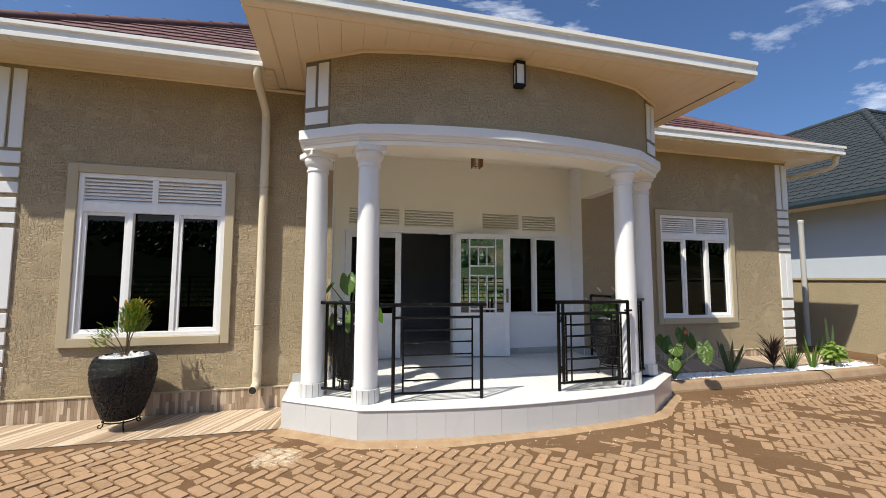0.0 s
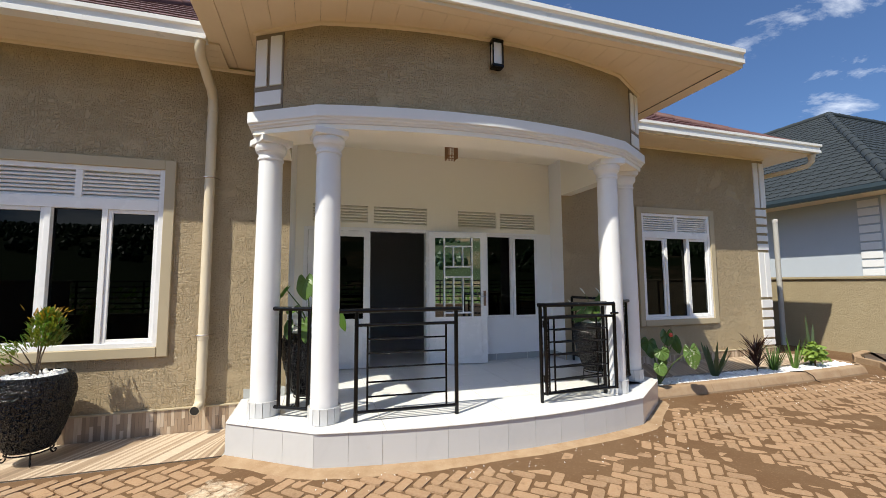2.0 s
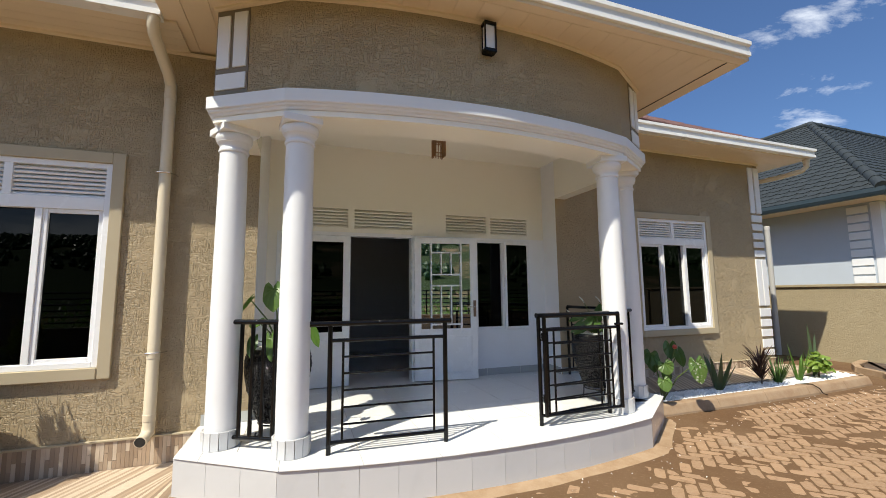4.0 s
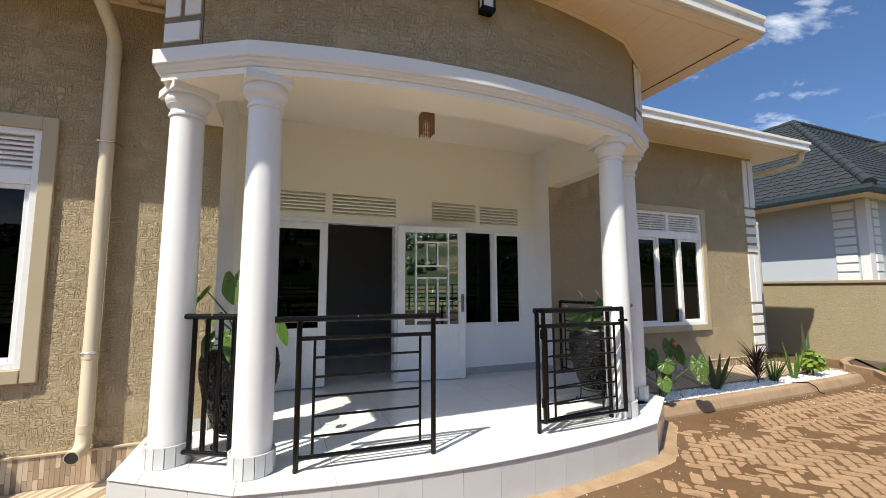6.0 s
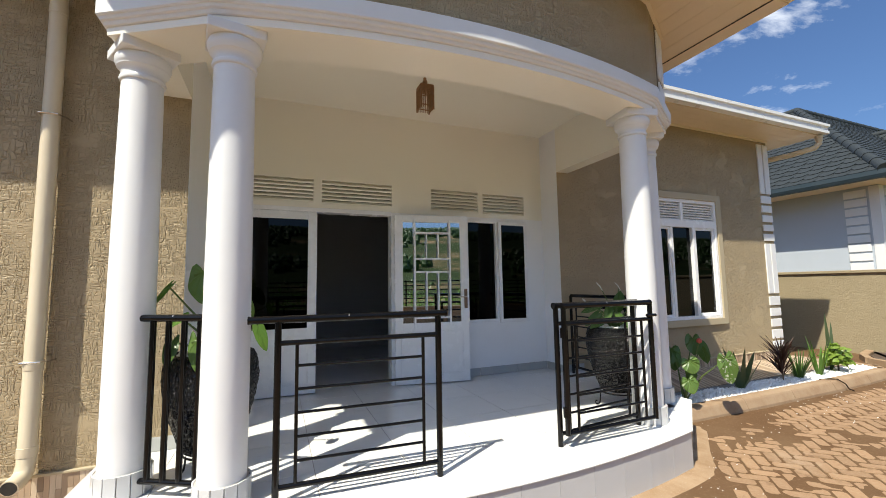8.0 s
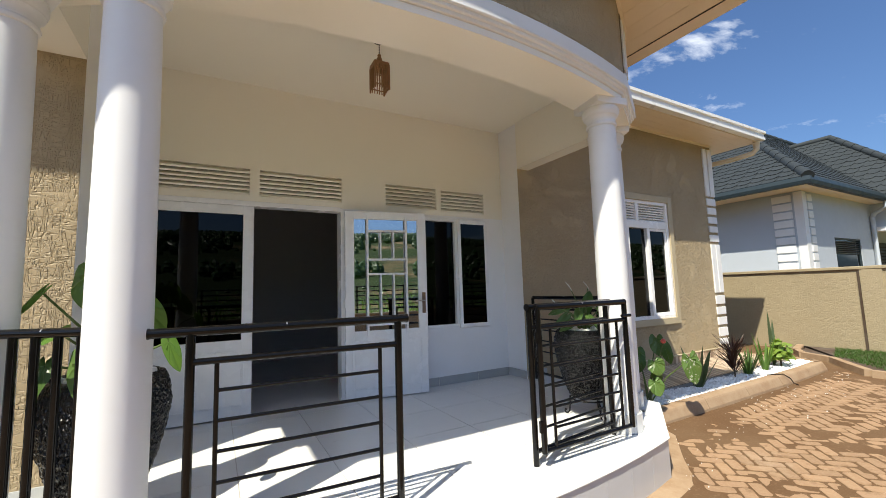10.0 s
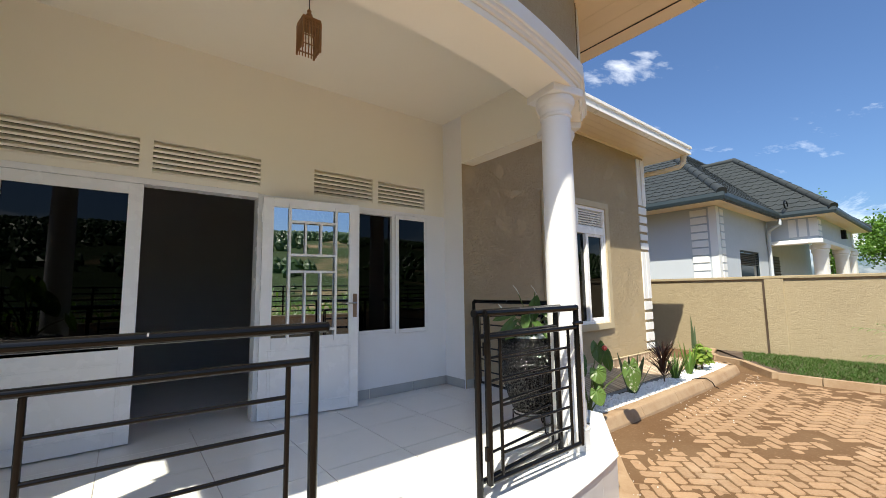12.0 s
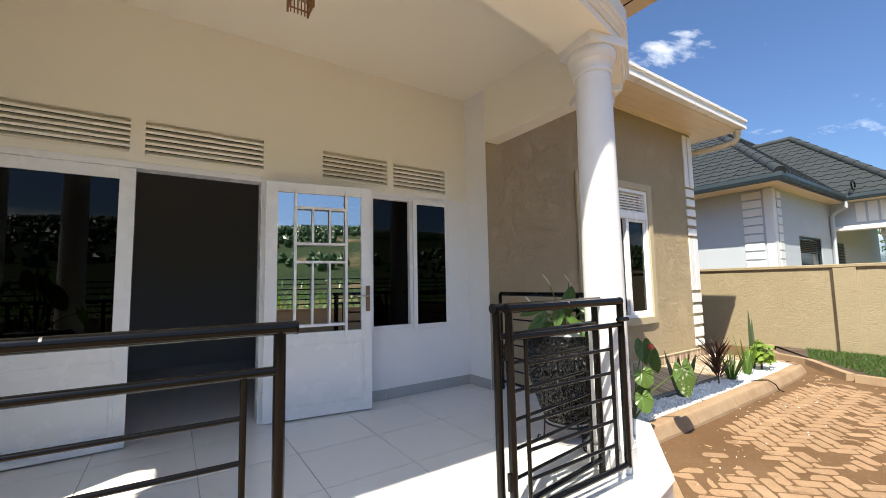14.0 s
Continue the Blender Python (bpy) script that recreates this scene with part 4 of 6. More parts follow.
coarse = [(EDGE[0][0], YL), EDGE[0], *[EDGE[1 + 2 * k] for k in range(13)], EDGE[-1], (4.36, YR)]
for a, b in along_path(coarse, 0.27):
    u = (b - a)
    n = Vector((u.y, -u.x)).normalized()
    bm = bmesh.new()
    s = u.normalized() * 0.0012
    o = [a + s, b - s, b - s - n * 0.012, a + s - n * 0.012]
    slab(bm, [(p.x, p.y) for p in o], -0.01, PZ - 0.005)
    part("tile", bm, RISER, rs)
sk = thing("skirting", "grey tile skirting round the porch walls", "baseboard", kind="structure")
for x in (1.91, 2.45, 3.0, 3.55):
    part("tile", B(x + 0.001, YB - 0.014, PZ + 0.002, min(x + 0.545, XB - 0.016), YB - 0.0065, PZ + 0.10, 0.002), SKIRT, sk)
part("tile", B(XB - 0.014, YR + 0.01, PZ + 0.002, XB - 0.0045, YB - 0.016, PZ + 0.10, 0.002), SKIRT, sk)
part("tile", B(XA + 0.0045, YL + 0.01, PZ + 0.002, XA + 0.014, 6.1, PZ + 0.10, 0.002), SKIRT, sk)
part("tile", B(XA + 0.0045, 6.102, PZ + 0.002, XA + 0.014, YB - 0.002, PZ + 0.10, 0.002), SKIRT, sk)
part("tile", B(XB + 0.01, YR - 0.012, PZ + 0.002, 4.35, YR - 0.0005, PZ + 0.10, 0.002), SKIRT, sk)
part("tile", B(EDGE[0][0] + 0.02, YL - 0.012, PZ + 0.002, XA - 0.002, YL - 0.0005, PZ + 0.10, 0.002), SKIRT, sk)

# ---- downpipes and lamps ----
dp = thing("downpipe", "cream plastic downpipe with an offset bend from the gutter", "downpipe")
part("pipe", tube(bmesh.new(), [(-0.90, 5.02, 3.93), (-0.90, 5.02, 3.84), (-0.90, 5.06, 3.79), (-0.87, 5.40, 3.60), (-0.87, 5.475, 3.53), (-0.87, 5.485, 3.4),
                                (-0.87, 5.485, 0.37), (-0.872, 5.465, 0.31), (-0.876, 5.42, 0.285), (-0.885, 5.345, 0.272)], 0.049, 16), PIPE, dp, smooth=True)
for z in (2.66, 1.0):
    part("clip", tube(bmesh.new(), [(-0.92, 5.485, z), (-0.92, 5.44, z), (-0.87, 5.437, z), (-0.82, 5.44, z), (-0.79, 5.5, z), (-0.785, 5.555, z)], 0.006, 6), CHROME, dp, "small metal pipe clip")
for z in (3.42, 0.98, 0.44):
    part("socket", lathe(bmesh.new(), [(0.048, -0.03), (0.052, -0.028), (0.052, 0.028), (0.048, 0.03)], 16, (-0.87, 5.485, z)), PIPE, dp, smooth=True)
# the pipe end is closed; a dark disc paints the shade of its bore
part("mouth", rod(bmesh.new(), (-0.885, 5.347, 0.2723), (-0.8855, 5.342, 0.2715), 0.042, 16), MOUTHSHADE, dp, "dark disc standing for the shade inside the pipe mouth")
dp = thing("eaves_pipe", "cream plastic pipe from the corner gutter to the wall", "downpipe")
part("pipe", tube(bmesh.new(), [(9.24, 5.80, 3.93), (9.24, 5.80, 3.80), (9.22, 5.86, 3.73), (9.10, 6.15, 3.68), (8.78, 6.9, 3.62), (8.74, 7.0, 3.5), (8.74, 7.02, 0.3)], 0.045, 16), PIPE, dp, smooth=True)
part("elbow", lathe(bmesh.new(), [(0.05, 0), (0.052, 0.05), (0.06, 0.06), (0.06, 0.10)], 16, (9.24, 5.80, 3.83)), PIPE, dp, smooth=True)
vp = thing("vent_pipe", "tall grey plastic vent pipe standing beside the boundary wall", "pipe")
part("pipe", rod(bmesh.new(), (10.98, 7.66, 0.0), (10.98, 7.66, 2.96), 0.055, 16), paint("grey_pipe", (0.42, 0.41, 0.39), 0.5), vp, smooth=True)
part("cap", lathe(bmesh.new(), [(0.06, 0), (0.063, 0.02), (0.063, 0.07), (0.05, 0.085)], 16, (10.98, 7.66, 2.95)), paint("pipe_cap", (0.5, 0.48, 0.46), 0.5), vp, smooth=True)

la = thing("wall_lamp", "black framed box wall lamp with white panels on the bowed wall", "lamp", at=(1.91, 4.228, 3.64))
part("back_plate", B(-0.05, -0.012, 0.0, 0.05, -0.001, 0.29, 0.003), BLACK, la)
part("diffuser", B(-0.045, -0.075, 0.03, 0.045, -0.013, 0.255, 0.004), LAMPW, la, "white frosted lamp panel")
part("frame_bottom", B(-0.06, -0.09, 0.0, 0.06, -0.012, 0.03, 0.004), BLACK, la)
part("frame_top", B(-0.06, -0.09, 0.255, 0.06, -0.012, 0.285, 0.004), BLACK, la)
for x in (-0.058, 0.046):
    part("frame_side", B(x, -0.09, 0.03, x + 0.012, -0.074, 0.255, 0.002), BLACK, la)

pe = thing("pendant_lamp", "small brown wooden slatted cage pendant hanging from the ceiling", "lamp", at=(1.83, 5.38, 3.54))
part("canopy", lathe(bmesh.new(), [(0.055, -0.002), (0.055, -0.022), (0.046, -0.042), (0.012, -0.05), (0.001, -0.05)], 24), GAPSHADE_BLACK, pe, "black ceiling rose", True)
part("cord", rod(bmesh.new(), (0, 0, -0.04), (0, 0, -0.16), 0.004, 8), BLACK, pe, "black cord")
part("finial", lathe(bmesh.new(), [(0.008, -0.15), (0.016, -0.16), (0.013, -0.175), (0.022, -0.19), (0.024, -0.205), (0.015, -0.225), (0.02, -0.24)], 16), WOOD, pe, smooth=True)
part("top_plate", B(-0.065, -0.065, -0.262, 0.065, 0.065, -0.24, 0.006), WOOD, pe)
part("top_rim", frame_ring(-0.066, 0.066, -0.285, -0.262, 0.008, -0.066, 0.066), WOOD, pe)
for sx, sy in ((-1, -1), (1, -1), (1, 1), (-1, 1)):
    part("corner_post", B(sx * 0.06 - 0.006, sy * 0.06 - 0.006, -0.475, sx * 0.06 + 0.006, sy * 0.06 + 0.006, -0.262), WOOD, pe)
me = finish(B(-0.0035, -0.003, -0.468, 0.0035, 0.003, -0.263), "slat")
me.materials.append(WOOD)
for k in range(5):
    o = -0.042 + k * 0.021
    for x, y in ((o, -0.062), (o, 0.062), (-0.062, o), (0.062, o)):
        piece("slat", me, pe, pose(x, y, 0))
for z in (-0.30, -0.44):
    bm = bmesh.new()
    for x0, y0, x1, y1 in ((-0.058, -0.059, 0.058, -0.053), (-0.058, 0.053, 0.058, 0.059), (-0.059, -0.058, -0.053, 0.058), (0.053, -0.058, 0.059, 0.058)):
        box(bm, x0, y0, z - 0.004, x1, y1, z + 0.004)
    part("band", bm, WOOD, pe)

# ---- railings ----


def barred(root, length, z0, zt, inset=0.10, n=5, posts=True, feet=True):
    """The pattern shared by railing and gate: hand rail, second rail, inner uprights and level bars. x runs along it."""
    zs = zt - 0.13
    part("second_rail", rod(bmesh.new(), (0.0, 0, zs), (length, 0, zs), 0.015), BLACK, root, smooth=True)
    part("bottom_rail", rod(bmesh.new(), (0.0, 0, z0), (length, 0, z0), 0.015), BLACK, root, smooth=True)
    for x in (inset, length - inset):
        part("upright", rod(bmesh.new(), (x, 0, z0), (x, 0, zs), 0.010), BLACK, root, smooth=True)
    for k in range(1, n + 1):
        z = z0 + (zs - z0) * k / (n + 1)
        part("level_bar", rod(bmesh.new(), (inset, 0, z), (length - inset, 0, z), 0.0085), BLACK, root, smooth=True)
    for x in ((0, length) if posts else ()):
        part("post", rod(bmesh.new(), (x, 0, 0.0 if feet else z0 - 0.012), (x, 0, zt), 0.019), BLACK, root, smooth=True)


def hand_rail(root, a, b, zt):
    part("hand_rail", rod(bmesh.new(), (a, 0, zt), (b, 0, zt), 0.021, 14), BLACK, root, smooth=True)
    x = a + (b - a) * 0.47
    part("weld_mark", rod(bmesh.new(), (x - 0.003, -0.010, zt + 0.009), (x + 0.003, -0.010, zt + 0.009), 0.0095, 8), WELD, root, "bare weld mark")
    for x in (a, b):
        part("end_cap", rod(bmesh.new(), (x - 0.004, 0, zt), (x + 0.004, 0, zt), 0.023, 14), BLACK, root)


def rail_thing(name, label, p, q, group="porch railings"):
    p, q = Vector(p), Vector(q)
    d = q - p
    return thing(name, label, "railing", group, at=(p.x, p.y, PZ), rz=math.degrees(math.atan2(d.y, d.x))), d.length


ZT = 0.99
r, L = rail_thing("porch_railing", "black tubular metal railing of level bars beside the entrance gap", (0.60, 4.425), (1.53, 4.375))
barred(r, L, 0.085, ZT - 0.012)
hand_rail(r, -0.15, L + 0.05, ZT - 0.012)
r, L = rail_thing("porch_railing", "black tubular metal railing of level bars behind the folded gate", (2.475, 4.43), (3.33, 4.53))
barred(r, L, 0.085, ZT)
hand_rail(r, -0.02, L + 0.05, ZT)
g, L = rail_thing("porch_gate", "black tubular metal gate folded open against the railing", (2.50, 4.375), (3.36, 4.385), "")
barred(g, L, 0.10, ZT, feet=False)
hand_rail(g, -0.01, L + 0.0, ZT)
part("latch", rod(bmesh.new(), (L - 0.06, -0.022, ZT - 0.1), (L + 0.035, -0.022, ZT - 0.1), 0.012), BLACK, g, "sliding latch bolt", True)
for z in (0.25, 0.8):
    part("hinge", rod(bmesh.new(), (-0.02, 0.0, z - 0.035), (-0.02, 0.0, z + 0.035), 0.013), BLACK, g, smooth=True)
for p, q, n, lab in (((-0.13, 4.85), (0.25, 4.63), 4, "short black metal railing of upright bars between two columns"),
                     ((3.58, 4.64), (3.99, 4.88), 4, "short black metal railing of upright bars between two columns")):
    r, L = rail_thing("short_railing", lab, p, q)
    hand_rail(r, 0.0, L, ZT)
    part("bottom_rail", rod(bmesh.new(), (0, 0, 0.085), (L, 0, 0.085), 0.017), BLACK, r, smooth=True)
    for k in range(n):
        x = L * (k + 0.7) / (n + 0.4)
        part("bar", rod(bmesh.new(), (x, 0, 0.085), (x, 0, ZT), 0.017), BLACK, r, smooth=True)
r, L = rail_thing("side_railing", "black metal railing between the corner column and the wall", (4.15, 6.28), (4.10, 5.09))
hand_rail(r, 0.02, L - 0.02, ZT)
barred(r, L * 0.86, 0.085, ZT)

# ---- pots ----


def pot(name, label, x, y, z, seed, s=1.0, lift=0.11):
    """A tall bulging black pot with a woven, knobbly glaze on a thin iron stand."""
    p = thing(name, label, "planter", "black glazed pots", at=(x, y, z), rz=seed * 37)
    rr = random.Random(seed)
    base = [(0.150, 0.0), (0.165, 0.02), (0.19, 0.08), (0.225, 0.18), (0.258, 0.30), (0.278, 0.40), (0.283, 0.47), (0.278, 0.54), (0.262, 0.595), (0.245, 0.62)]
    prof = []
    for (r0, z0), (r1, z1) in zip(base, base[1:]):
        for k in range(6):
            t = k / 6
            prof.append(((r0 + (r1 - r0) * t) * s, (z0 + (z1 - z0) * t) * s + lift))
    prof.append((0.245 * s, 0.62 * s + lift))
    prof += [(0.232 * s, 0.628 * s + lift), (0.220 * s, 0.61 * s + lift), (0.218 * s, 0.57 * s + lift)]

    def knob(a, zz, i):
        if i >= len(prof) - 3:
            return 0.0
        v = noise.noise(Vector((math.cos(a) * 9 + seed, math.sin(a) * 9, zz * 26)))
        return 0.006 * v + 0.0035 * math.sin(a * 60 + 5 * noise.noise(Vector((zz * 8, seed, 0)))) + 0.002 * math.sin(zz * 210)

    part("body", lathe(bmesh.new(), prof, 150, (0, 0, 0), knob), POTM, p, "knobbly black glazed pot", True)
    st = part("stand", tube(bmesh.new(), [(0.155 * math.cos(a), 0.155 * math.sin(a), lift - 0.015) for a in [2 * math.pi * k / 20 for k in range(21)]], 0.007, 6), BLACK, p, "thin dark iron stand", True)
    for k in range(3):
        a = 2 * math.pi * k / 3 + 0.4
        c, d = math.cos(a), math.sin(a)
        pts = [(0.155, 0.108), (0.157, 0.06), (0.163, 0.03), (0.178, 0.012), (0.196, 0.012), (0.205, 0.028), (0.197, 0.042), (0.186, 0.036)]
        part("leg", tube(bmesh.new(), [(q * c, q * d, h if h < 0.05 else h * lift / 0.11) for q, h in pts], 0.0065, 6), BLACK, st, smooth=True)
    part("soil", lathe(bmesh.new(), [(0.216 * s, 0.58 * s + lift), (0.15, 0.605 * s + lift), (0.02, 0.61 * s + lift)], 24), SOIL, p)
    bm = bmesh.new()
    for k in range(170):
        q, a = 0.205 * s * math.sqrt(rr.random()), rr.random() * 6.283
        e = rr.uniform(0.010, 0.021)
        bmesh.ops.create_icosphere(bm, subdivisions=1, radius=e, matrix=Matrix.LocRotScale((q * math.cos(a), q * math.sin(a), 0.607 * s + lift + rr.uniform(0, 0.012)),
                                   Euler((rr.random() * 6, rr.random() * 6, 0)), (1.3, 1.0, 0.7)))
    part("pebble_top", bm, PEBBLE, p, "white pebbles", kind="stuff")
    return p


pot("planter_pot", "large black glazed pot topped with white pebbles on iron stand", -2.09, 5.19, 0.012, 1)
pot("planter_pot", "large black glazed pot on an iron stand behind the railing", 0.20, 5.14, PZ, 2)
pot("planter_pot", "large black glazed pot on an iron stand beside a column", 3.55, 4.95, PZ, 3, 0.93, 0.16)

# ---- leaves ----


def heart_leaf(bm, base, way, up, length, width, droop, rr, pts=9, lobes=0.28):
    """A broad leaf with a pointed tip and two lobes behind its stalk: base is where the stalk joins, way the line to its tip."""
    way, up = Vector(way).normalized(), Vector(up).normalized()
    side = way.cross(up).normalized()
    up = side.cross(way).normalized()
    half = []
    for k in range(pts + 1):
        t = k / pts
        if t < 0.8:
            q = t / 0.8
            half.append((1 - (1 + lobes) * q ** 1.15, 0.5 * math.sin(math.pi * 0.83 * q) ** 0.85))
        else:
            q = (t - 0.8) / 0.2
            half.append((-lobes + max(0.0, lobes - 0.04) * q ** 1.5, 0.27 * (1 - q)))
    loop = half + [(u, -v) for u, v in half[-2:0:-1]]
    ph = rr.random() * 6

    def spot(u, v, f, k):
        u, v = u * f, v * f
        h = 0.22 * abs(v) * width - droop * length * max(0.0, u) ** 2 - 0.35 * v * v * width
        h += 0.03 * width * math.sin(k * 1.3 + ph) * f if f > 0.9 else 0.07 * width * (k % 2)
        return bm.verts.new(Vector(base) + way * (u * length) + side * (v * width) + up * h)

    heart = bm.verts.new(Vector(base))
    mid = [spot(u, v, 0.55, k) for k, (u, v) in enumerate(loop)]
    rim = [spot(u, v, 1.0, k) for k, (u, v) in enumerate(loop)]
    n = len(loop)
    for k in range(n):
        j = (k + 1) % n
        bm.faces.new((heart, mid[k], mid[j]))
        bm.faces.new((mid[k], rim[k], rim[j], mid[j]))


def blade(bm, base, way, length, width, droop, rr, pts=7, tip=0.0, twist=0.0):
    """A long strap leaf rising from base and bending over."""
    way = Vector(way).normalized()
    side = way.cross(Vector((0, 0, 1)))
    side = side.normalized() if side.length > 0.05 else Vector((math.cos(rr.random() * 6), math.sin(rr.random() * 6), 0))
    rows = []
    for i in range(pts):
        t = i / (pts - 1)
        c = Vector(base) + way * length * t + Vector((0, 0, -droop * length * t * t))
        w = width * 0.5 * max(tip, (1 - t) ** 0.6 * (0.45 + 1.5 * t if t < 0.37 else 1.0))
        s = Matrix.Rotation(twist * t, 3, way) @ side
        rows.append([bm.verts.new(c - s * w), bm.verts.new(c + way.cross(s) * w * 0.25), bm.verts.new(c + s * w)])
    for a, b in zip(rows, rows[1:]):
        for k in range(2):
            bm.faces.new((a[k], a[k + 1], b[k + 1], b[k]))


def broad_plant(name, label, at, leaves, material, stem_material, seed):
    """A clump of broad leaves on long stalks: rows of (dx, dy, z of the leaf's heart, tip direction, length, width)."""
    p = thing(name, label, "plant", at=at)
    rr = random.Random(seed)
    for dx, dy, z, way, ln, wd, mat_ in leaves:
        st = part("stalk", tube(bmesh.new(), [(0.02 * rr.uniform(-1, 1), 0.02 * rr.uniform(-1, 1), 0), (dx * 0.45, dy * 0.45, z * 0.62), (dx, dy, z)], [0.009, 0.007, 0.005], 6), stem_material, p, smooth=True)
        bm = bmesh.new()
        w = Vector(way)
        up = Vector((-0.45, -0.75, 0.7))
        heart_leaf(bm, (dx, dy, z), w, up, ln, wd, 0.08, rr, 12, 0.34)
        part("leaf", bm, mat_ or material, p, smooth=True)
    return p


D, N = LEAF_DARK, None
broad_plant("potted_arum", "tall green broad-leaved arum growing in black pot", (0.20, 5.14, PZ + 0.70),
            [(-0.06, -0.10, 0.56, (0.02, -0.25, -1), 0.21, 0.20, LEAF_PALE), (0.02, -0.06, 0.54, (0.2, -0.4, -0.9), 0.22, 0.15, LEAF_PALE), (-0.24, -0.14, 0.47, (-0.6, -0.15, -0.8), 0.17, 0.05, N),
             (-0.17, -0.16, 0.28, (-0.1, -0.6, -0.25), 0.12, 0.13, N), (-0.06, -0.24, 0.14, (0.05, -0.3, -1), 0.20, 0.11, LEAF_PALE), (0.28, -0.2, 0.20, (0.3, -0.2, -0.95), 0.17, 0.08, N),
             (0.12, 0.10, 0.40, (0.4, 0.2, -0.7), 0.22, 0.15, N), (-0.2, -0.18, 0.13, (-0.1, -0.5, -0.8), 0.16, 0.10, D)], LEAF, GREENSTEM, 4)
lily = broad_plant("potted_lily", "peace lily with white flowers growing in black pot", (3.55, 4.95, PZ + 0.70),
                   [(0.15 * math.cos(a), 0.15 * math.sin(a), 0.10 + 0.12 * ((k * 5) % 3) / 2, (math.cos(a) * 0.9, math.sin(a) * 0.9, -0.3 - 0.5 * (k % 2)), 0.17, 0.075, D)
                    for k, a in enumerate([2 * math.pi * q / 13 + 0.3 for q in range(13)])] + [(0.02, -0.02, 0.22, (0.1, -0.2, 0.8), 0.16, 0.10, D), (0.08, 0.03, 0.20, (0.3, -0.1, 0.8), 0.16, 0.09, D), (-0.05, -0.04, 0.16, (-0.5, -0.3, 0.5), 0.17, 0.08, D)],
                   LEAF, GREENSTEM, 5)
for dx, dy, z in ((-0.36, -0.05, 0.26), (-0.18, -0.04, 0.40), (0.06, -0.02, 0.40)):
    s = part("flower_stalk", tube(bmesh.new(), [(0, 0, 0), (dx * 0.5, dy * 0.5, z * 0.7), (dx, dy, z)], 0.004, 6), GREENSTEM, lily, smooth=True)
    bm = bmesh.new()
    heart_leaf(bm, (dx, dy, z), (-0.5, -0.1, 0.5), (0.4, -0.7, 0.5), 0.085, 0.05, 0.1, random.Random(3))
    part("flower", bm, PETAL, lily, "white hooded flower", True)

# little bush in the yard pot
bp = thing("potted_bush", "small bushy shrub with lime and orange-tipped leaves", "plant", at=(-2.09, 5.19, 0.73))
rr = random.Random(11)
stems = [(0.06, 0.0, 0.42), (0.0, 0.03, 0.46), (0.10, -0.02, 0.36), (-0.20, -0.03, 0.22), (-0.10, -0.04, 0.26), (0.04, 0.05, 0.50), (-0.24, 0.02, 0.16)]
for x, y, z in stems:
    part("stem", tube(bmesh.new(), [(rr.uniform(-0.015, 0.015), 0, 0), (x * 0.35, y * 0.4, z * 0.45), (x, y, z)], [0.008, 0.006, 0.003], 6), STEM, bp, smooth=True)
for nm, mat_, n, zmin in (("foliage", LEAF, 420, 0), ("young_foliage", LEAF_OLIVE, 640, 0), ("orange_tips", LEAF_ORANGE, 60, 1)):
    bm = bmesh.new()
    for k in range(n):
        if zmin:
            c = Vector((0.06 + rr.gauss(0, 0.055), rr.gauss(0, 0.05), 0.50 + rr.uniform(-0.06, 0.08)))
        elif k % 7 == 0:
            x, y, z = rr.choice(stems[3:5] + stems[6:])
            c = Vector((x, y, z)) + Vector((rr.gauss(0, 0.045), rr.gauss(0, 0.045), rr.gauss(0, 0.045)))
        else:
            a, q = rr.random() * 6.283, math.sqrt(rr.random())
            hz = rr.random()
            rad = 0.130 * math.sin(math.pi * min(1, 0.18 + hz * 0.80)) ** 0.7
            c = Vector((0.06 + rad * q * math.cos(a), rad * q * math.sin(a), 0.25 + 0.31 * hz))
        out = Vector((c.x - 0.04, c.y, 0.10 + rr.random() * 0.16)).normalized()
        blade(bm, c, out + Vector((rr.gauss(0, 0.3), rr.gauss(0, 0.3), rr.gauss(0, 0.25))), rr.uniform(0.045, 0.075), 0.021, 0.15, rr, 4)
    part(nm, bm, mat_, bp, kind="stuff")

# ---- planted bed beside the porch ----
kb = thing("bed_kerb", "dusty brown concrete kerb with a sloped face round the bed", "kerb", kind="structure")
kp = [(4.366, 4.98), (5.46, 4.98), (6.36, 4.99), (7.26, 5.00), (8.16, 5.02), (8.90, 5.07), (9.12, 5.25), (9.15, 5.75), (9.05, 6.3)]
kprof = [(0.0, -0.02), (-0.004, 0.03), (-0.036, 0.105), (-0.046, 0.122), (-0.062, 0.133), (-0.085, 0.136), (-0.15, 0.136), (-0.16, 0.13), (-0.165, -0.02)]
for a, b in zip(kp, kp[1:]):
    d = (Vector(b) - Vector(a)).normalized() * 0.003
    part("kerb_stone", sweep(bmesh.new(), [(a[0] + d.x, a[1] + d.y), (b[0] - d.x, b[1] - d.y)], kprof), KERB, kb)
struct("bed_soil", slab(bmesh.new(), [(4.37, 5.12), (8.9, 5.20), (8.97, 5.4), (8.97, 5.60), (4.37, 5.60)], -0.01, 0.085), SOIL, "dark soil of the planted bed", "soil")
bm = bmesh.new()
for k in range(3400):
    x = rr.uniform(4.42, 8.93)
    y = rr.uniform(5.16, 5.46 + 0.04 * math.sin(x * 5)) + max(0, x - 8) * 0.05
    e = rr.uniform(0.013, 0.027)
    bmesh.ops.create_icosphere(bm, subdivisions=1, radius=e, matrix=Matrix.LocRotScale((x, y, 0.095 + rr.uniform(0, 0.022)), Euler((rr.random() * 6, rr.random() * 6, 0)), (1.35, 1.0, 0.7)))
me = finish(bm, "white_pebbles")
me.materials.append(PEBBLE)
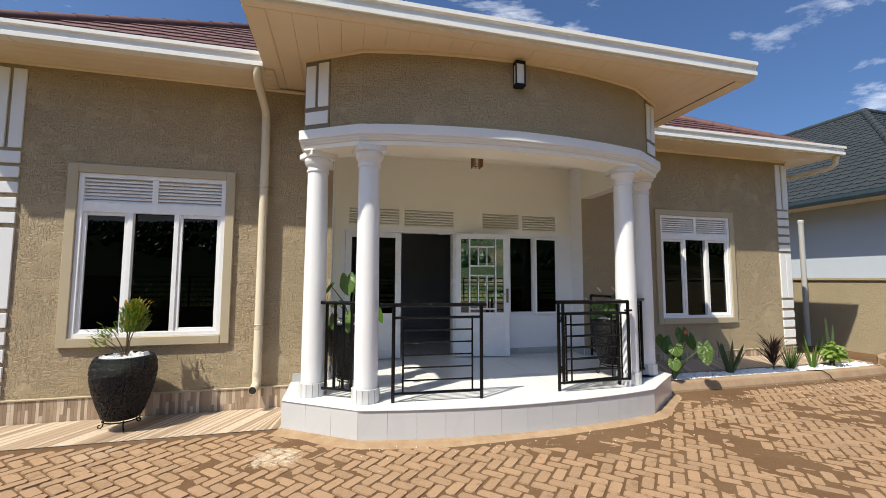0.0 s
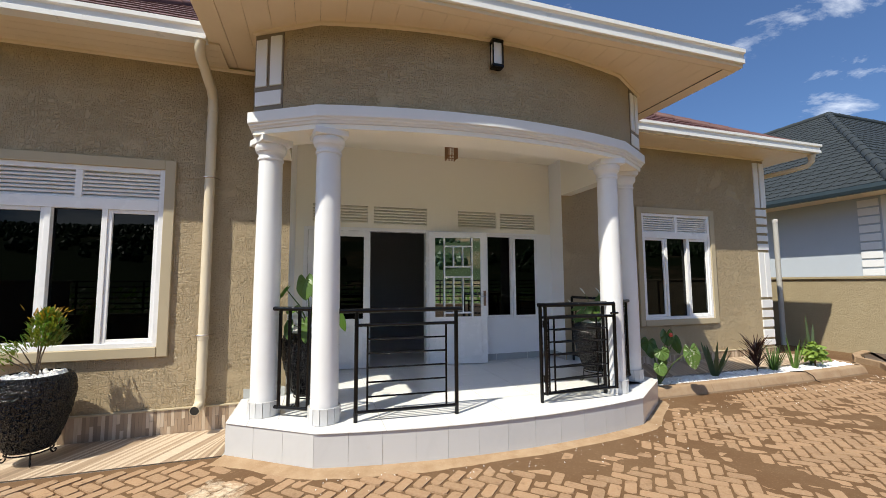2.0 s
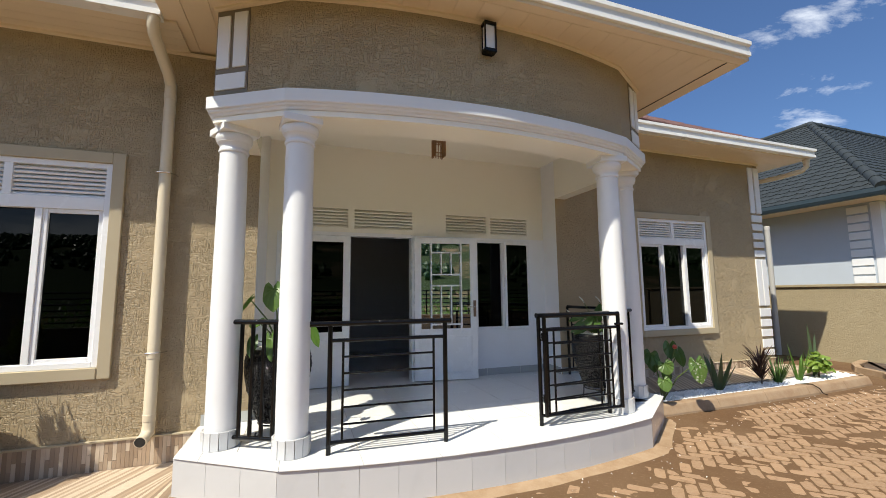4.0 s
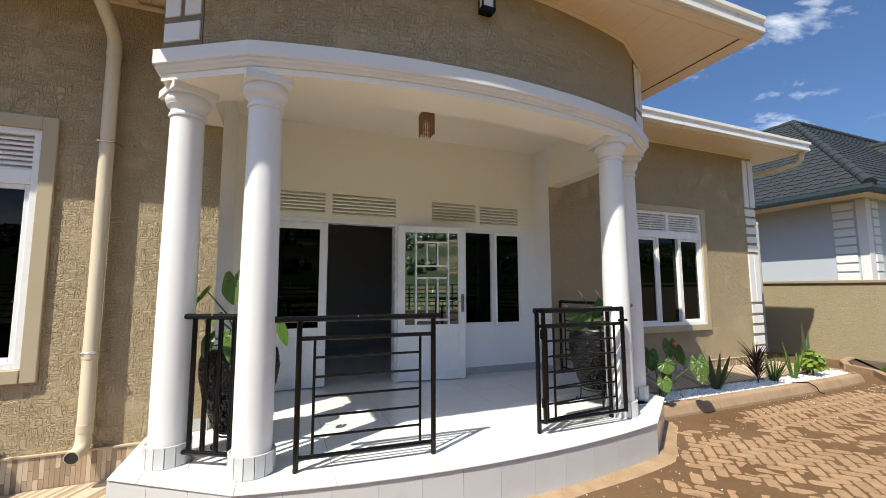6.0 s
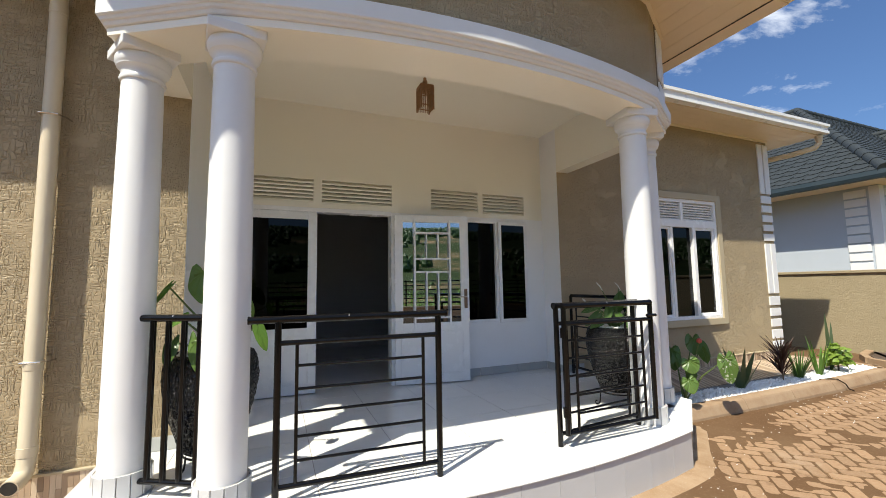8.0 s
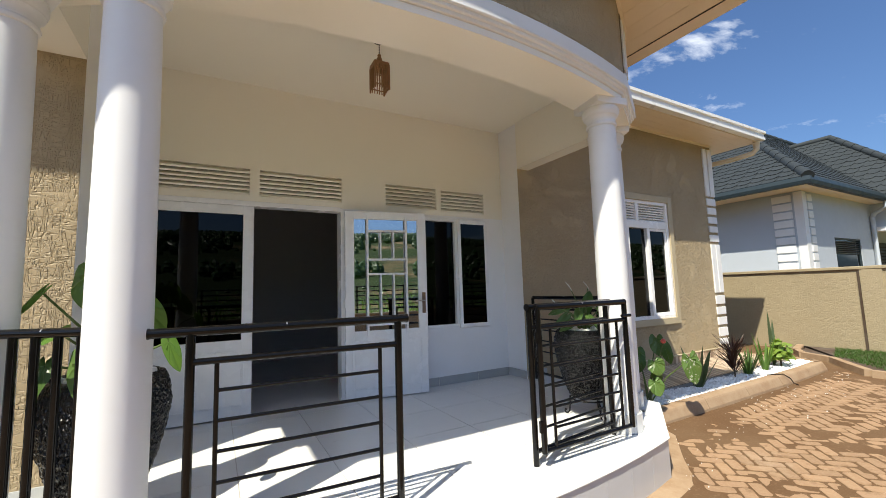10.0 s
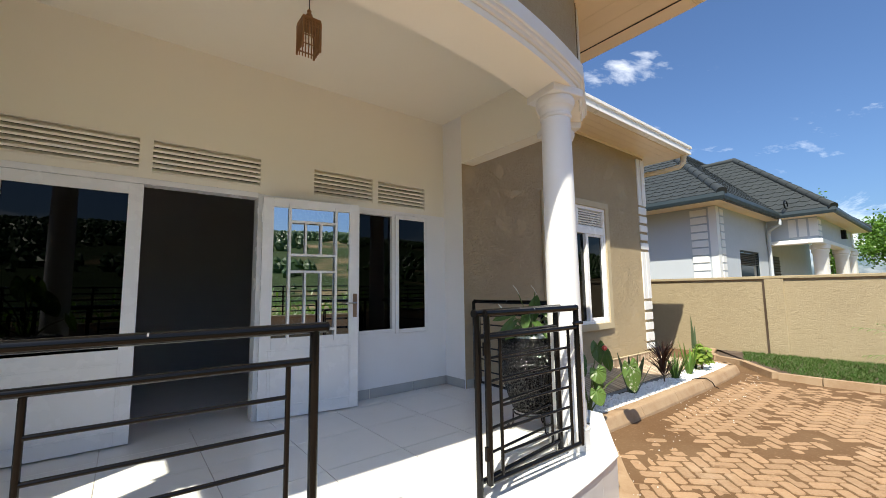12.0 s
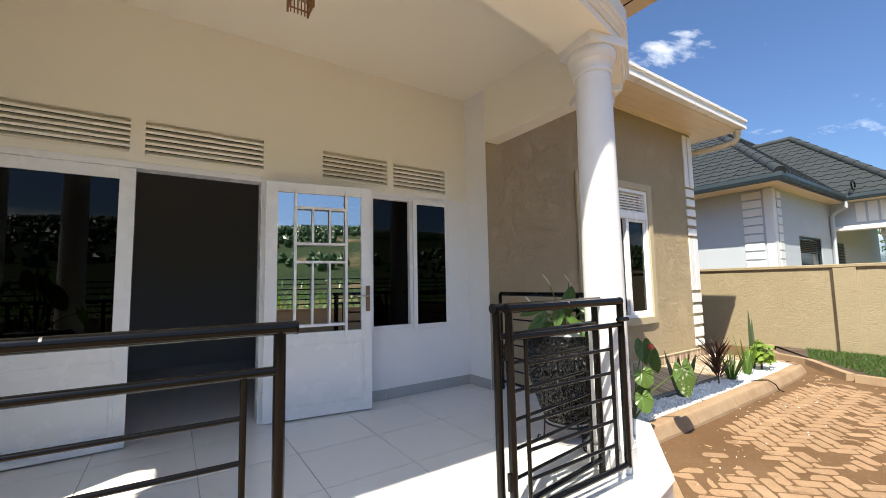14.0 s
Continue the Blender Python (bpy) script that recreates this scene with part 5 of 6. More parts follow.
tagged(new("white_pebbles", me), "layer of loose white pebbles over the bed", "pebbles", kind="stuff")
BZ = 0.09
ap = broad_plant("anthurium", "large heart-leaved anthurium with one red flower", (4.80, 5.24, BZ),
                 [(-0.19, -0.22, 0.53, (0.12, -0.3, -0.8), 0.14, 0.20, LEAF_PALE), (-0.24, -0.24, 0.34, (0.02, -0.3, -0.8), 0.14, 0.17, LEAF_PALE),
                  (-0.17, 0.00, 0.62, (-0.35, -0.2, -0.8), 0.17, 0.20, D), (-0.08, 0.05, 0.54, (-0.15, -0.2, -0.9), 0.17, 0.17, D),
                  (0.05, -0.10, 0.73, (-0.15, -0.2, -0.9), 0.18, 0.17, D), (0.17, -0.11, 0.64, (0.2, -0.2, -0.9), 0.20, 0.14, D),
                  (-0.16, -0.20, 0.42, (0.25, -0.2, -0.8), 0.12, 0.13, D), (0.12, -0.40, 0.55, (0.14, -0.12, -0.95), 0.26, 0.21, LEAF_FLECK)], LEAF, GREENSTEM, 7)
s = part("flower_stalk", tube(bmesh.new(), [(0, 0, 0), (0.02, -0.1, 0.45), (0.03, -0.19, 0.70)], 0.005, 6), GREENSTEM, ap, smooth=True)
part("flower", lathe(bmesh.new(), [(0.004, 0), (0.022, 0.01), (0.028, 0.03), (0.018, 0.05), (0.002, 0.058)], 12, (0.03, -0.19, 0.69)), REDPETAL, ap, "red flower", True)


def strap_plant(name, label, x, y, n, ln, wd, spread, droop, material, seed, z0=0.0, trunk=None, tall=None):
    p = thing(name, label, "plant", at=(x, y, BZ))
    q = random.Random(seed)
    if trunk:
        part("stem", tube(bmesh.new(), [(0, 0, 0), (0.01, 0, trunk * 0.6), (0.0, 0.0, trunk)], 0.010, 8), STEM, p, smooth=True)
    for k in range(n):
        a = 2 * math.pi * k / n + q.uniform(-0.4, 0.4)
        s = spread * q.uniform(0.5, 1.25)
        bm = bmesh.new()
        l = ln * q.uniform(0.75, 1.15)
        blade(bm, (0.025 * math.cos(a), 0.025 * math.sin(a), z0 + (trunk or 0) * q.uniform(0.25, 1.0)), (s * math.cos(a), s * math.sin(a), 1.0), l, wd, droop * q.uniform(0.6, 1.3), q, 8, twist=q.uniform(-0.8, 0.8))
        part("leaf", bm, material, p, smooth=True)
    return p


strap_plant("snake_plant", "dark green snake plant with stiff upright leaves", 5.94, 5.36, 6, 0.54, 0.10, 0.42, 0.06, LEAF_SNAKE, 21)
strap_plant("dracaena", "burgundy dracaena with narrow arching leaves", 6.82, 5.36, 75, 0.32, 0.026, 0.85, 0.14, LEAF_RED, 22, trunk=0.42)
strap_plant("fern", "dark green feathery upright fern", 7.18, 5.36, 40, 0.52, 0.024, 0.45, 0.2, LEAF_DARK, 23)
strap_plant("snake_plant", "yellow-edged snake plant with upright leaves", 7.66, 5.36, 12, 0.55, 0.05, 0.3, 0.05, LEAF, 24)
strap_plant("snake_plant", "dark snake plant with one tall leaning leaf", 8.34, 5.52, 2, 0.86, 0.075, 0.24, 0.0, LEAF_SNAKE, 26)
cp = thing("lime_shrub", "low lime green shrub with rounded crowded leaves", "plant", at=(8.12, 5.35, BZ))
q = random.Random(30)
part("stem", tube(bmesh.new(), [(0, 0, 0), (0.01, 0, 0.15)], 0.012, 8), STEM, cp)
for k in range(110):
    a, e = q.random() * 6.283, q.uniform(-0.2, 1.5)
    o = Vector((math.cos(a) * math.cos(e), math.sin(a) * math.cos(e), math.sin(e)))
    bm = bmesh.new()
    heart_leaf(bm, Vector((o.x * 0.20, o.y * 0.16, o.z * 0.24)) * q.uniform(0.35, 1.0) + Vector((0, 0, 0.17)), o * 0.7 + Vector((q.gauss(0, 0.5), q.gauss(0, 0.5), q.gauss(-0.2, 0.5))),
               Vector((q.gauss(0, 0.4), q.gauss(-0.2, 0.4), 0.6)) + o * 0.6, q.uniform(0.06, 0.09), q.uniform(0.06, 0.08), 0.3, q, 6)
    part("leaf", bm, LEAF_LIME, cp, smooth=True)

# ---- boundary walls ----


def boundary(name, x0, y0, x1, y1, h, label, axis, joints):
    b = thing(name, label, "wall", kind="structure")
    part("wall_body", B(x0, y0, -0.02, x1, y1, h - 0.06), FENCE, b)
    o = 0.035
    part("coping", B(x0 - o, y0 - o, h - 0.06, x1 + o, y1 + o, h, 0.01), FENCE, b)
    part("shadow_bead", B(x0 - 0.012, y0 - 0.012, h - 0.085, x1 + 0.012, y1 + 0.012, h - 0.06), KERB, b)
    return b


rb = boundary("wall_boundary_right", 11.15, -2.65, 11.30, 20, 1.62, "tan rendered boundary wall with a coping", "x", ())
for y in (5.18, 1.2, 9.2):
    part("pilaster", B(11.12, y - 0.30, -0.02, 11.151, y, 1.555, 0.006), FENCE, rb)
    # narrow dark brown strip along one side of the pilaster
    part("pilaster_joint", B(11.135, y + 0.001, -0.02, 11.1505, y + 0.04, 1.53), DARKJOINT, rb, "dark brown joint")
boundary("wall_boundary_left", -6.15, -2.65, -6.0, 20, 1.64, "tan rendered boundary wall with a coping", "x", ())
boundary("wall_boundary_front", -6.15, -2.80, 11.45, -2.65, 0.74, "low tan rendered boundary wall with a coping", "y", ())
fr = thing("boundary_railing", "black metal railing of level bars on the low boundary wall", "railing", at=(-6.0, -2.73, 0.74))
for k in range(6):
    part("level_bar", rod(bmesh.new(), (0, 0, 0.12 + k * 0.15), (17.3, 0, 0.12 + k * 0.15), 0.018, 6), BLACK, fr)
for k in range(12):
    part("post", rod(bmesh.new(), (0.1 + k * 1.55, 0, 0), (0.1 + k * 1.55, 0, 0.9), 0.025, 8), BLACK, fr)

cb = thing("loose_cable", "short length of black cable lying over the bed kerb", "cable")
part("cable", tube(bmesh.new(), [(7.25, 5.18, 0.13), (7.33, 5.10, 0.146), (7.40, 5.05, 0.145), (7.45, 4.99, 0.09), (7.47, 4.97, 0.03), (7.50, 4.93, 0.010)], 0.007, 6), BLACK, cb, smooth=True)
pm = thing("young_palm", "young green palm with feathery fronds on the lawn", "palm", at=(10.1, 2.95, 0.05))
part("stem", tube(bmesh.new(), [(0, 0, 0), (0.01, 0, 0.2)], [0.03, 0.022], 8), STEM, pm, smooth=True)
for k, (a, e, ln) in enumerate(((95, 1.1, 1.05), (100, 0.35, 0.8), (170, 0.9, 0.9), (240, 0.8, 0.9), (310, 1.0, 0.9), (20, 0.7, 0.9), (60, 1.3, 1.0), (140, 0.5, 0.7))):
    a = radians(a)
    bm = bmesh.new()
    pts = []
    for i in range(12):
        t = i / 11
        h = ln * t * math.cos(e * (1 - 0.45 * t))
        pts.append(Vector((h * math.cos(a), h * math.sin(a), 0.2 + ln * (t * math.sin(e) - 0.42 * t * t * math.sin(e + 0.25)))))
    tube(bm, pts, [0.008 * (1 - 0.8 * i / 11) for i in range(12)], 5)
    sd = Vector((-math.sin(a), math.cos(a), 0))
    for i in range(2, 12):
        for sg in (-1, 1):
            d = (pts[i] - pts[i - 1]).normalized()
            blade(bm, pts[i], d * 0.8 + sd * sg + Vector((0, 0, -0.15)), 0.24 * math.sin(math.pi * (i + 1) / 13.5), 0.018, 0.35, rr, 4)
    part("frond", bm, LEAF, pm, smooth=True)
# ---- lawn and its kerb ----
lp = [(11.05, 6.1), (10.4, 5.93), (10.02, 5.70), (9.77, 5.22), (9.28, 4.86), (8.88, 4.55), (8.86, 4.05), (8.88, 3.5), (8.90, 2.0), (8.90, 0.4)]
lk = thing("lawn_kerb", "curved dusty concrete kerb round the lawn", "kerb", kind="structure")
for a, b in zip(lp, lp[1:]):
    d = (Vector(b) - Vector(a)).normalized() * 0.003
    part("kerb_stone", sweep(bmesh.new(), [(b[0] - d.x, b[1] - d.y), (a[0] + d.x, a[1] + d.y)][::-1], [(0.0, -0.02), (-0.0, 0.085), (0.012, 0.10), (0.11, 0.10), (0.12, -0.02)][::-1]), KERB, lk)
lawn_edge = [(x + 0.1, y) for x, y in lp]
struct("lawn_soil", slab(bmesh.new(), [*lawn_edge, (11.13, 0.4), (11.13, 6.2)], -0.015, 0.06), SOIL, "soil under the lawn", "soil")
verts, faces = [], []
for k in range(24000):
    x, y = rr.uniform(8.85, 11.11), rr.uniform(0.5, 6.4)
    lim = min((abs(y - b) , a) for a, b in lawn_edge)[1]
    if x < lim + 0.06 or (y > 4.4 and x < 9.02 + (y - 4.4) * 1.1) or y > 5.22 + (x - 9.7) * 0.3:
        continue
    a, h, w = rr.random() * 6.283, rr.uniform(0.025, 0.06), 0.006
    i = len(verts)
    verts += [(x - w * math.cos(a), y - w * math.sin(a), 0.06), (x + w * math.cos(a), y + w * math.sin(a), 0.06),
              (x + rr.gauss(0, 0.03), y + rr.gauss(0, 0.03), 0.06 + h)]
    faces.append((i, i + 1, i + 2))
me = bpy.data.meshes.new("lawn_grass")
me.from_pydata(verts, [], faces)
me.materials.append(GRASS)
tagged(new("lawn_grass", me), "short green lawn grass along the boundary wall", "grass", kind="stuff")

# ---- neighbouring house ----
nb = thing("neighbour_house", "pale blue-grey bungalow with charcoal tiled roof and white quoins", "house")
NX, NY, NZ = 13.4, 6.65, 3.62
part("wall", holed("y", NY, NY + 0.2, NX, 18.3, 0, NZ, [(15.15, 17.05, 1.2, 2.5)]), BLUEWALL, nb, "pale blue-grey painted wall")
part("wall", B(NX, NY + 0.2, 0, NX + 0.2, 18, NZ), BLUEWALL, nb)
part("wall", B(18.2, 5.35, 2.9, 25.2, 5.55, NZ), BLUEWALL, nb)
part("wall", B(18.2, 5.55, 2.9, 18.4, NY + 0.3, NZ), BLUEWALL, nb)
part("wall", B(18.3, 6.9, 0, 26.0, 7.1, NZ), BLUEWALL, nb, "pale blue-grey porch wall")
part("porch_ceiling", B(18.41, 5.56, 3.3, 25.2, 6.89, 3.34), WHITE, nb)
part("cornice", B(18.05, 5.25, 2.76, 25.3, 5.6, 2.9, 0.02), WHITE, nb, "white porch cornice")
part("cornice", B(18.05, 5.602, 2.76, 18.42, NY + 0.2, 2.9, 0.02), WHITE, nb)
wn_ = part("window", frame_ring(15.15, 17.05, 1.2, 2.5, 0.05, NY + 0.02, NY + 0.1), SLATE_TRIM, nb, "dark framed louvre window")
pane(wn_, 15.2, 17.0, 1.25, 2.05, NY + 0.06)
# near-black sheet for the shade behind these louvres
part("window_shade_sheet", B(15.2, NY + 0.12, 2.05, 17.0, NY + 0.13, 2.45), GAPSHADE_BLACK, wn_)
slats(wn_, 15.2, 17.0, 2.06, 2.44, NY + 0.03, 7, SLATE_TRIM)
wn_ = part("window", B(19.0, 6.86, 1.7, 20.4, 6.9, 2.5), SLATE_TRIM, nb, "dark framed louvre window")
slats(wn_, 19.1, 20.3, 1.8, 2.4, 6.81, 6, GAPSHADE_BLACK)
part("corner_post", B(NX - 0.02, NY - 0.02, 0.2, NX + 0.2, NY - 0.0005, NZ - 0.02), WHITE, nb)
part("corner_post", B(NX - 0.02, NY - 0.0005, 0.2, NX - 0.0005, NY + 0.16, NZ - 0.02), WHITE, nb)
for k in range(15):
    z = 0.35 + k * 0.216
    part("quoin_block", B(NX + 0.25, NY - 0.03, z, NX + 0.52, NY - 0.0005, z + 0.175, 0.006), WHITE, nb)
    part("quoin_block", B(NX - 0.03, NY + 0.21, z, NX - 0.0005, NY + 0.62, z + 0.175, 0.006), WHITE, nb)
for y0, y1 in ((5.345, 5.56), (5.62, 5.82), (5.88, 6.08)):
    part("quoin_block", B(18.17, y0, 3.0, 18.1995, y1, 3.58, 0.006), WHITE, nb)
for k in range(3):
    part("quoin_block", B(18.2, 5.32, 2.98 + k * 0.2, 18.6, 5.3495, 3.13 + k * 0.2, 0.006), WHITE, nb)
for k in range(3):
    part("quoin_block", B(24.6, 5.32, 2.98 + k * 0.2, 25.1, 5.3495, 3.13 + k * 0.2, 0.006), WHITE, nb)
part("wall_light", B(22.3, 5.2, 3.15, 22.5, 5.3495, 3.5, 0.01), BLACK, nb, "black box wall light")
for x, y in ((18.9, 5.46), (22.5, 5.42), (24.5, 5.42), (24.9, 6.3)):
    part("column", lathe(bmesh.new(), [(0.2, 0), (0.2, 2.45), (0.23, 2.5), (0.23, 2.6), (0.26, 2.62), (0.26, 2.76)], 24, (x, y, 0)), WHITE, nb, "white round column", True)
part("eave_soffit", B(12.62, 6.22, 3.62, 18.2, NY, 3.66), SOFFIT, nb, "cream soffit")
part("eave_soffit", B(12.62, NY, 3.62, NX, 18, 3.66), SOFFIT, nb)
part("eave_soffit", B(17.75, 4.9, 3.617, 25.6, 5.4, 3.657), SOFFIT, nb)
part("eave_soffit", B(17.75, 5.4, 3.617, 18.2, 6.22, 3.657), SOFFIT, nb)
part("gutter", sweep(bmesh.new(), [(12.6, 18), (12.6, 6.2), (17.72, 6.2), (17.72, 4.86), (25.65, 4.86), (25.65, 9.0)], [(0.03, 3.62), (0.05, 3.70), (0.03, 3.80), (-0.1, 3.80), (-0.1, 3.62)]), SLATE_TRIM, nb, "dark blue-grey gutter")
part("downpipe", tube(bmesh.new(), [(17.75, 6.2, 3.6), (17.75, 6.2, 3.45), (17.9, 6.5, 3.3), (18.0, 6.58, 3.2), (18.0, 6.58, 0)], 0.06, 10), BLUEWALL, nb, "pale downpipe", True)
part("cable_coil", tube(bmesh.new(), [(17.75 + 0.22 * math.cos(a) , 6.0, 4.05 + 0.13 * math.sin(a)) for a in [0.35 * k for k in range(40)]], 0.02, 6), BLACK, nb, "coiled black cable on the roof")
P1, P2 = (18.8, 10.6, 7.85), (21.5, 8.3, 6.85)
E0 = (12.62, 6.22, 3.8)
for qd in ((E0, (26, 6.22, 3.8), (26, 10.6, 7.85), P1), ((12.62, 18, 3.8), E0, P1, (18.8, 14, 7.85)),
           ((17.72, 4.88, 3.8), (25.63, 4.88, 3.8), P2, P2), ((17.72, 10.5, 3.8), (17.72, 4.88, 3.8), P2, (21.5, 12, 6.85)), ((25.63, 4.88, 3.8), (25.63, 10.5, 3.8), (21.5, 12, 6.85), P2)):
    part("roof_slope", shingles(qd, 0.27, 0.31, 0.03, 0.085), SLATE, nb, "charcoal stone-coated tiles", kind="stuff")
for a, b in ((E0, P1), (P1, (26, 10.6, 7.85)), (P1, (18.8, 14, 7.85)), ((17.72, 4.88, 3.8), P2), ((25.63, 4.88, 3.8), P2), (P2, (21.5, 12, 6.85))):
    a, b = Vector(a), Vector(b)
    nn = max(2, int((b - a).length / 0.5))
    for k in range(nn):
        part("ridge_tile", rod(bmesh.new(), a.lerp(b, k / nn), a.lerp(b, (k + 1.08) / nn), 0.128, 10, 0.112), SLATE, nb, smooth=True)

# ---- trees and hill ----


def tree(name, label, x, y, h, spread, seed, n=1500, leaf=0.16):
    t = thing(name, label, "tree", at=(x, y, -0.03))
    q = random.Random(seed)
    part("trunk", tube(bmesh.new(), [(0, 0, 0), (0.08, 0.05, h * 0.3), (0.0, 0.1, h * 0.6), (0.1, 0, h * 0.85)], [h * 0.03, h * 0.024, h * 0.016, h * 0.006], 10), STEM, t, smooth=True)
    ends = []
    bm = bmesh.new()
    for k in range(11):
        a, z0 = q.random() * 6.283, h * q.uniform(0.3, 0.75)
        e = Vector((math.cos(a), math.sin(a), 0)) * spread * q.uniform(0.45, 0.9) + Vector((0, 0, z0 + h * q.uniform(0.1, 0.28)))
        tube(bm, [(0.04, 0.06, z0), Vector((0.04, 0.06, z0)).lerp(e, 0.5) + Vector((0, 0, 0.1)), e], [h * 0.011, h * 0.008, h * 0.003], 6)
        ends.append(e)
    part("limbs", bm, STEM, t, smooth=True)
    ends.append(Vector((0.1, 0, h * 0.88)))
    verts, faces = [], []
    for k in range(n):
        c = q.choice(ends)
        p = c + Vector((q.gauss(0, spread * 0.22), q.gauss(0, spread * 0.22), q.gauss(0, h * 0.075)))
        u = Vector((q.gauss(0, 1), q.gauss(0, 1), q.gauss(0, 0.6))).normalized() * leaf
        v = u.cross(Vector((q.gauss(0, 1), q.gauss(0, 1), q.gauss(0, 1)))).normalized() * leaf * 0.5
        i = len(verts)
        verts += [p - u, p + v, p + u, p - v]
        faces.append((i, i + 1, i + 2, i + 3))
    me = bpy.data.meshes.new("crown")
    me.from_pydata([tuple(v) for v in verts], [], faces)
    me.materials.append(LEAF)
    ob = new("crown", me)
    ob.parent = t
    tagged(ob, "leafy green crown", kind="stuff")
    return t


tree("tree", "leafy green tree beyond the neighbouring house", 36.0, 4.9, 5.2, 2.0, 41, 14000, 0.10)
tree("tree", "leafy green tree behind the neighbouring roof", 38.0, 7.9, 6.6, 0.7, 42, 5000, 0.10)

bm = bmesh.new()
cols = [(-420 + 35 * i) for i in range(25)]
rows = [-25, -45, -70, -100, -140, -190, -240, -300]
rise = [-0.03, 0.3, 2.5, 8.0, 17.0, 28.0, 36.0, 30.0]
hv = []
for y, z in zip(rows, rise):
    hv.append([bm.verts.new((x, y, -0.03 if z < 0 else z * (0.92 + 0.22 * noise.noise(Vector((x * 0.008, y * 0.006, 1.3)))))) for x in cols])
for a, b in zip(hv, hv[1:]):
    for k in range(len(cols) - 1):
        bm.faces.new((a[k], a[k + 1], b[k + 1], b[k]))
hill = struct("hill_backdrop", bm, HILL, "distant wooded hillside with bare terraces across the valley", "backdrop", True)


def hill_z(x, y):
    for (y0, z0), (y1, z1) in zip(zip(rows, rise), zip(rows[1:], rise[1:])):
        if y1 <= y <= y0:
            z = z0 + (z1 - z0) * (y - y0) / (y1 - y0)
            return z * (0.92 + 0.22 * noise.noise(Vector((x * 0.008, y * 0.006, 1.3))))
    return 0.0


q = random.Random(50)
bm_v, bm_f = [], []
for k in range(13000):
    x, y = q.uniform(-330, 330), -30 - 215 * q.random() ** 0.42
    dens = noise.noise(Vector((x * 0.02, y * 0.03, 5.0)))
    if dens < -0.05 and y > -170:
        continue
    z = hill_z(x, y) - 0.5
    h = q.uniform(1.8, 4.0) * (0.4 if y > -70 else 1.0)
    r = h * q.uniform(0.28, 0.42)
    i = len(bm_v)
    m = 6
    for lev, rad in ((0.12, 0.8), (0.45, 1.0), (0.75, 0.62)):
        for s in range(m):
            a = 6.283 * s / m + lev * 3
            f = r * rad * q.uniform(0.7, 1.25)
            bm_v.append((x + f * math.cos(a), y + f * math.sin(a), z + h * lev))
    bm_v.append((x, y, z + h))
    for lv in range(2):
        for s in range(m):
            a0, a1 = i + lv * m + s, i + lv * m + (s + 1) % m
            bm_f.append((a0, a1, a1 + m, a0 + m))
    for s in range(m):
        bm_f.append((i + 2 * m + s, i + 2 * m + (s + 1) % m, i + 3 * m))
me = bpy.data.meshes.new("hill_woods")
me.from_pydata(bm_v, [], bm_f)
me.materials.append(LEAF_DARK)
tagged(new("hill_woods", me), "far dark green woods on the hillside", "woods", kind="stuff")
bm = bmesh.new()
for k in range(2600):
    x, y = q.uniform(-8, 14), -3.6 - 5.5 * q.random()
    h = q.uniform(0.6, 1.5)
    a = q.random() * 6.283
    blade(bm, (x, y, -0.03 + h * q.random()), (math.cos(a) * 0.8, math.sin(a) * 0.8, 1.0), q.uniform(0.5, 0.9), 0.09, 0.5, q, 5)
me = finish(bm, "roadside_crops")
me.materials.append(LEAF)
tagged(new("roadside_crops", me), "dense green leafy crops beyond the low boundary wall", "crops", kind="stuff")

# ---- clay pavers ----
yard = thing("yard_paving", "worn clay pavers in herringbone with muddy joints", "paving", kind="structure")
PW = 0.1025
ANG = radians(-44)
ca, sa = math.cos(ANG), math.sin(ANG)


def paver_mesh(rr_):
    """One worn paver: rounded corners, sides sloping to the joint."""
    L_, W_ = 0.0970, 0.0458
    bm = bmesh.new()
    out, top = [], []
    for sx, sy in ((1, 1), (-1, 1), (-1, -1), (1, -1)):
        cr = rr_.uniform(0.010, 0.024)
        x, y = sx * L_ * rr_.uniform(0.955, 1.0), sy * W_ * rr_.uniform(0.93, 1.0)
        pair = [(x, y - sy * cr), (x - sx * cr, y)]
        if sx * sy < 0:
            pair.reverse()
        for px, py in pair:
            out.append(bm.verts.new((px, py, -0.012)))
            top.append(bm.verts.new((px * 0.965, py * 0.93, 0.004)))
    n = len(out)
    bm.faces.new(top)
    for k in range(n):
        bm.faces.new((top[k], out[k], out[(k + 1) % n], top[(k + 1) % n]))
    return bm


def mud_level(x, y):
    """How high mud stands between and over the pavers."""
    n1 = noise.noise(Vector((x * 0.9, y * 0.9, 2.0))) + 0.55 * noise.noise(Vector((x * 2.3, y * 2.3, 7.0))) + 0.35 * noise.noise(Vector((x * 6.0, y * 6.0, 4.0))) + 0.2 * noise.noise(Vector((x * 15.0, y * 15.0, 1.0)))
    m = 0.44 + 0.62 * n1 + 0.24 * min(1.0, max(0.0, (x - 0.2) / 2.0))
    if -0.5 < x < 4.7:
        d = max(0.0, edge_y(x) - y)
        m += (0.25 + 0.45 * min(1.0, max(0.0, x / 2.0))) * math.exp(-(d / 0.28) ** 2)
    elif 4.5 < x < 9.0:
        m += 0.3 * math.exp(-(max(0.0, 5.0 - y) / 0.2) ** 2)
    if x > 8.3 and y > 4.2:
        m = max(m, 0.9)
    return -0.0085 + 0.0135 * min(1.08, max(0.0, m))


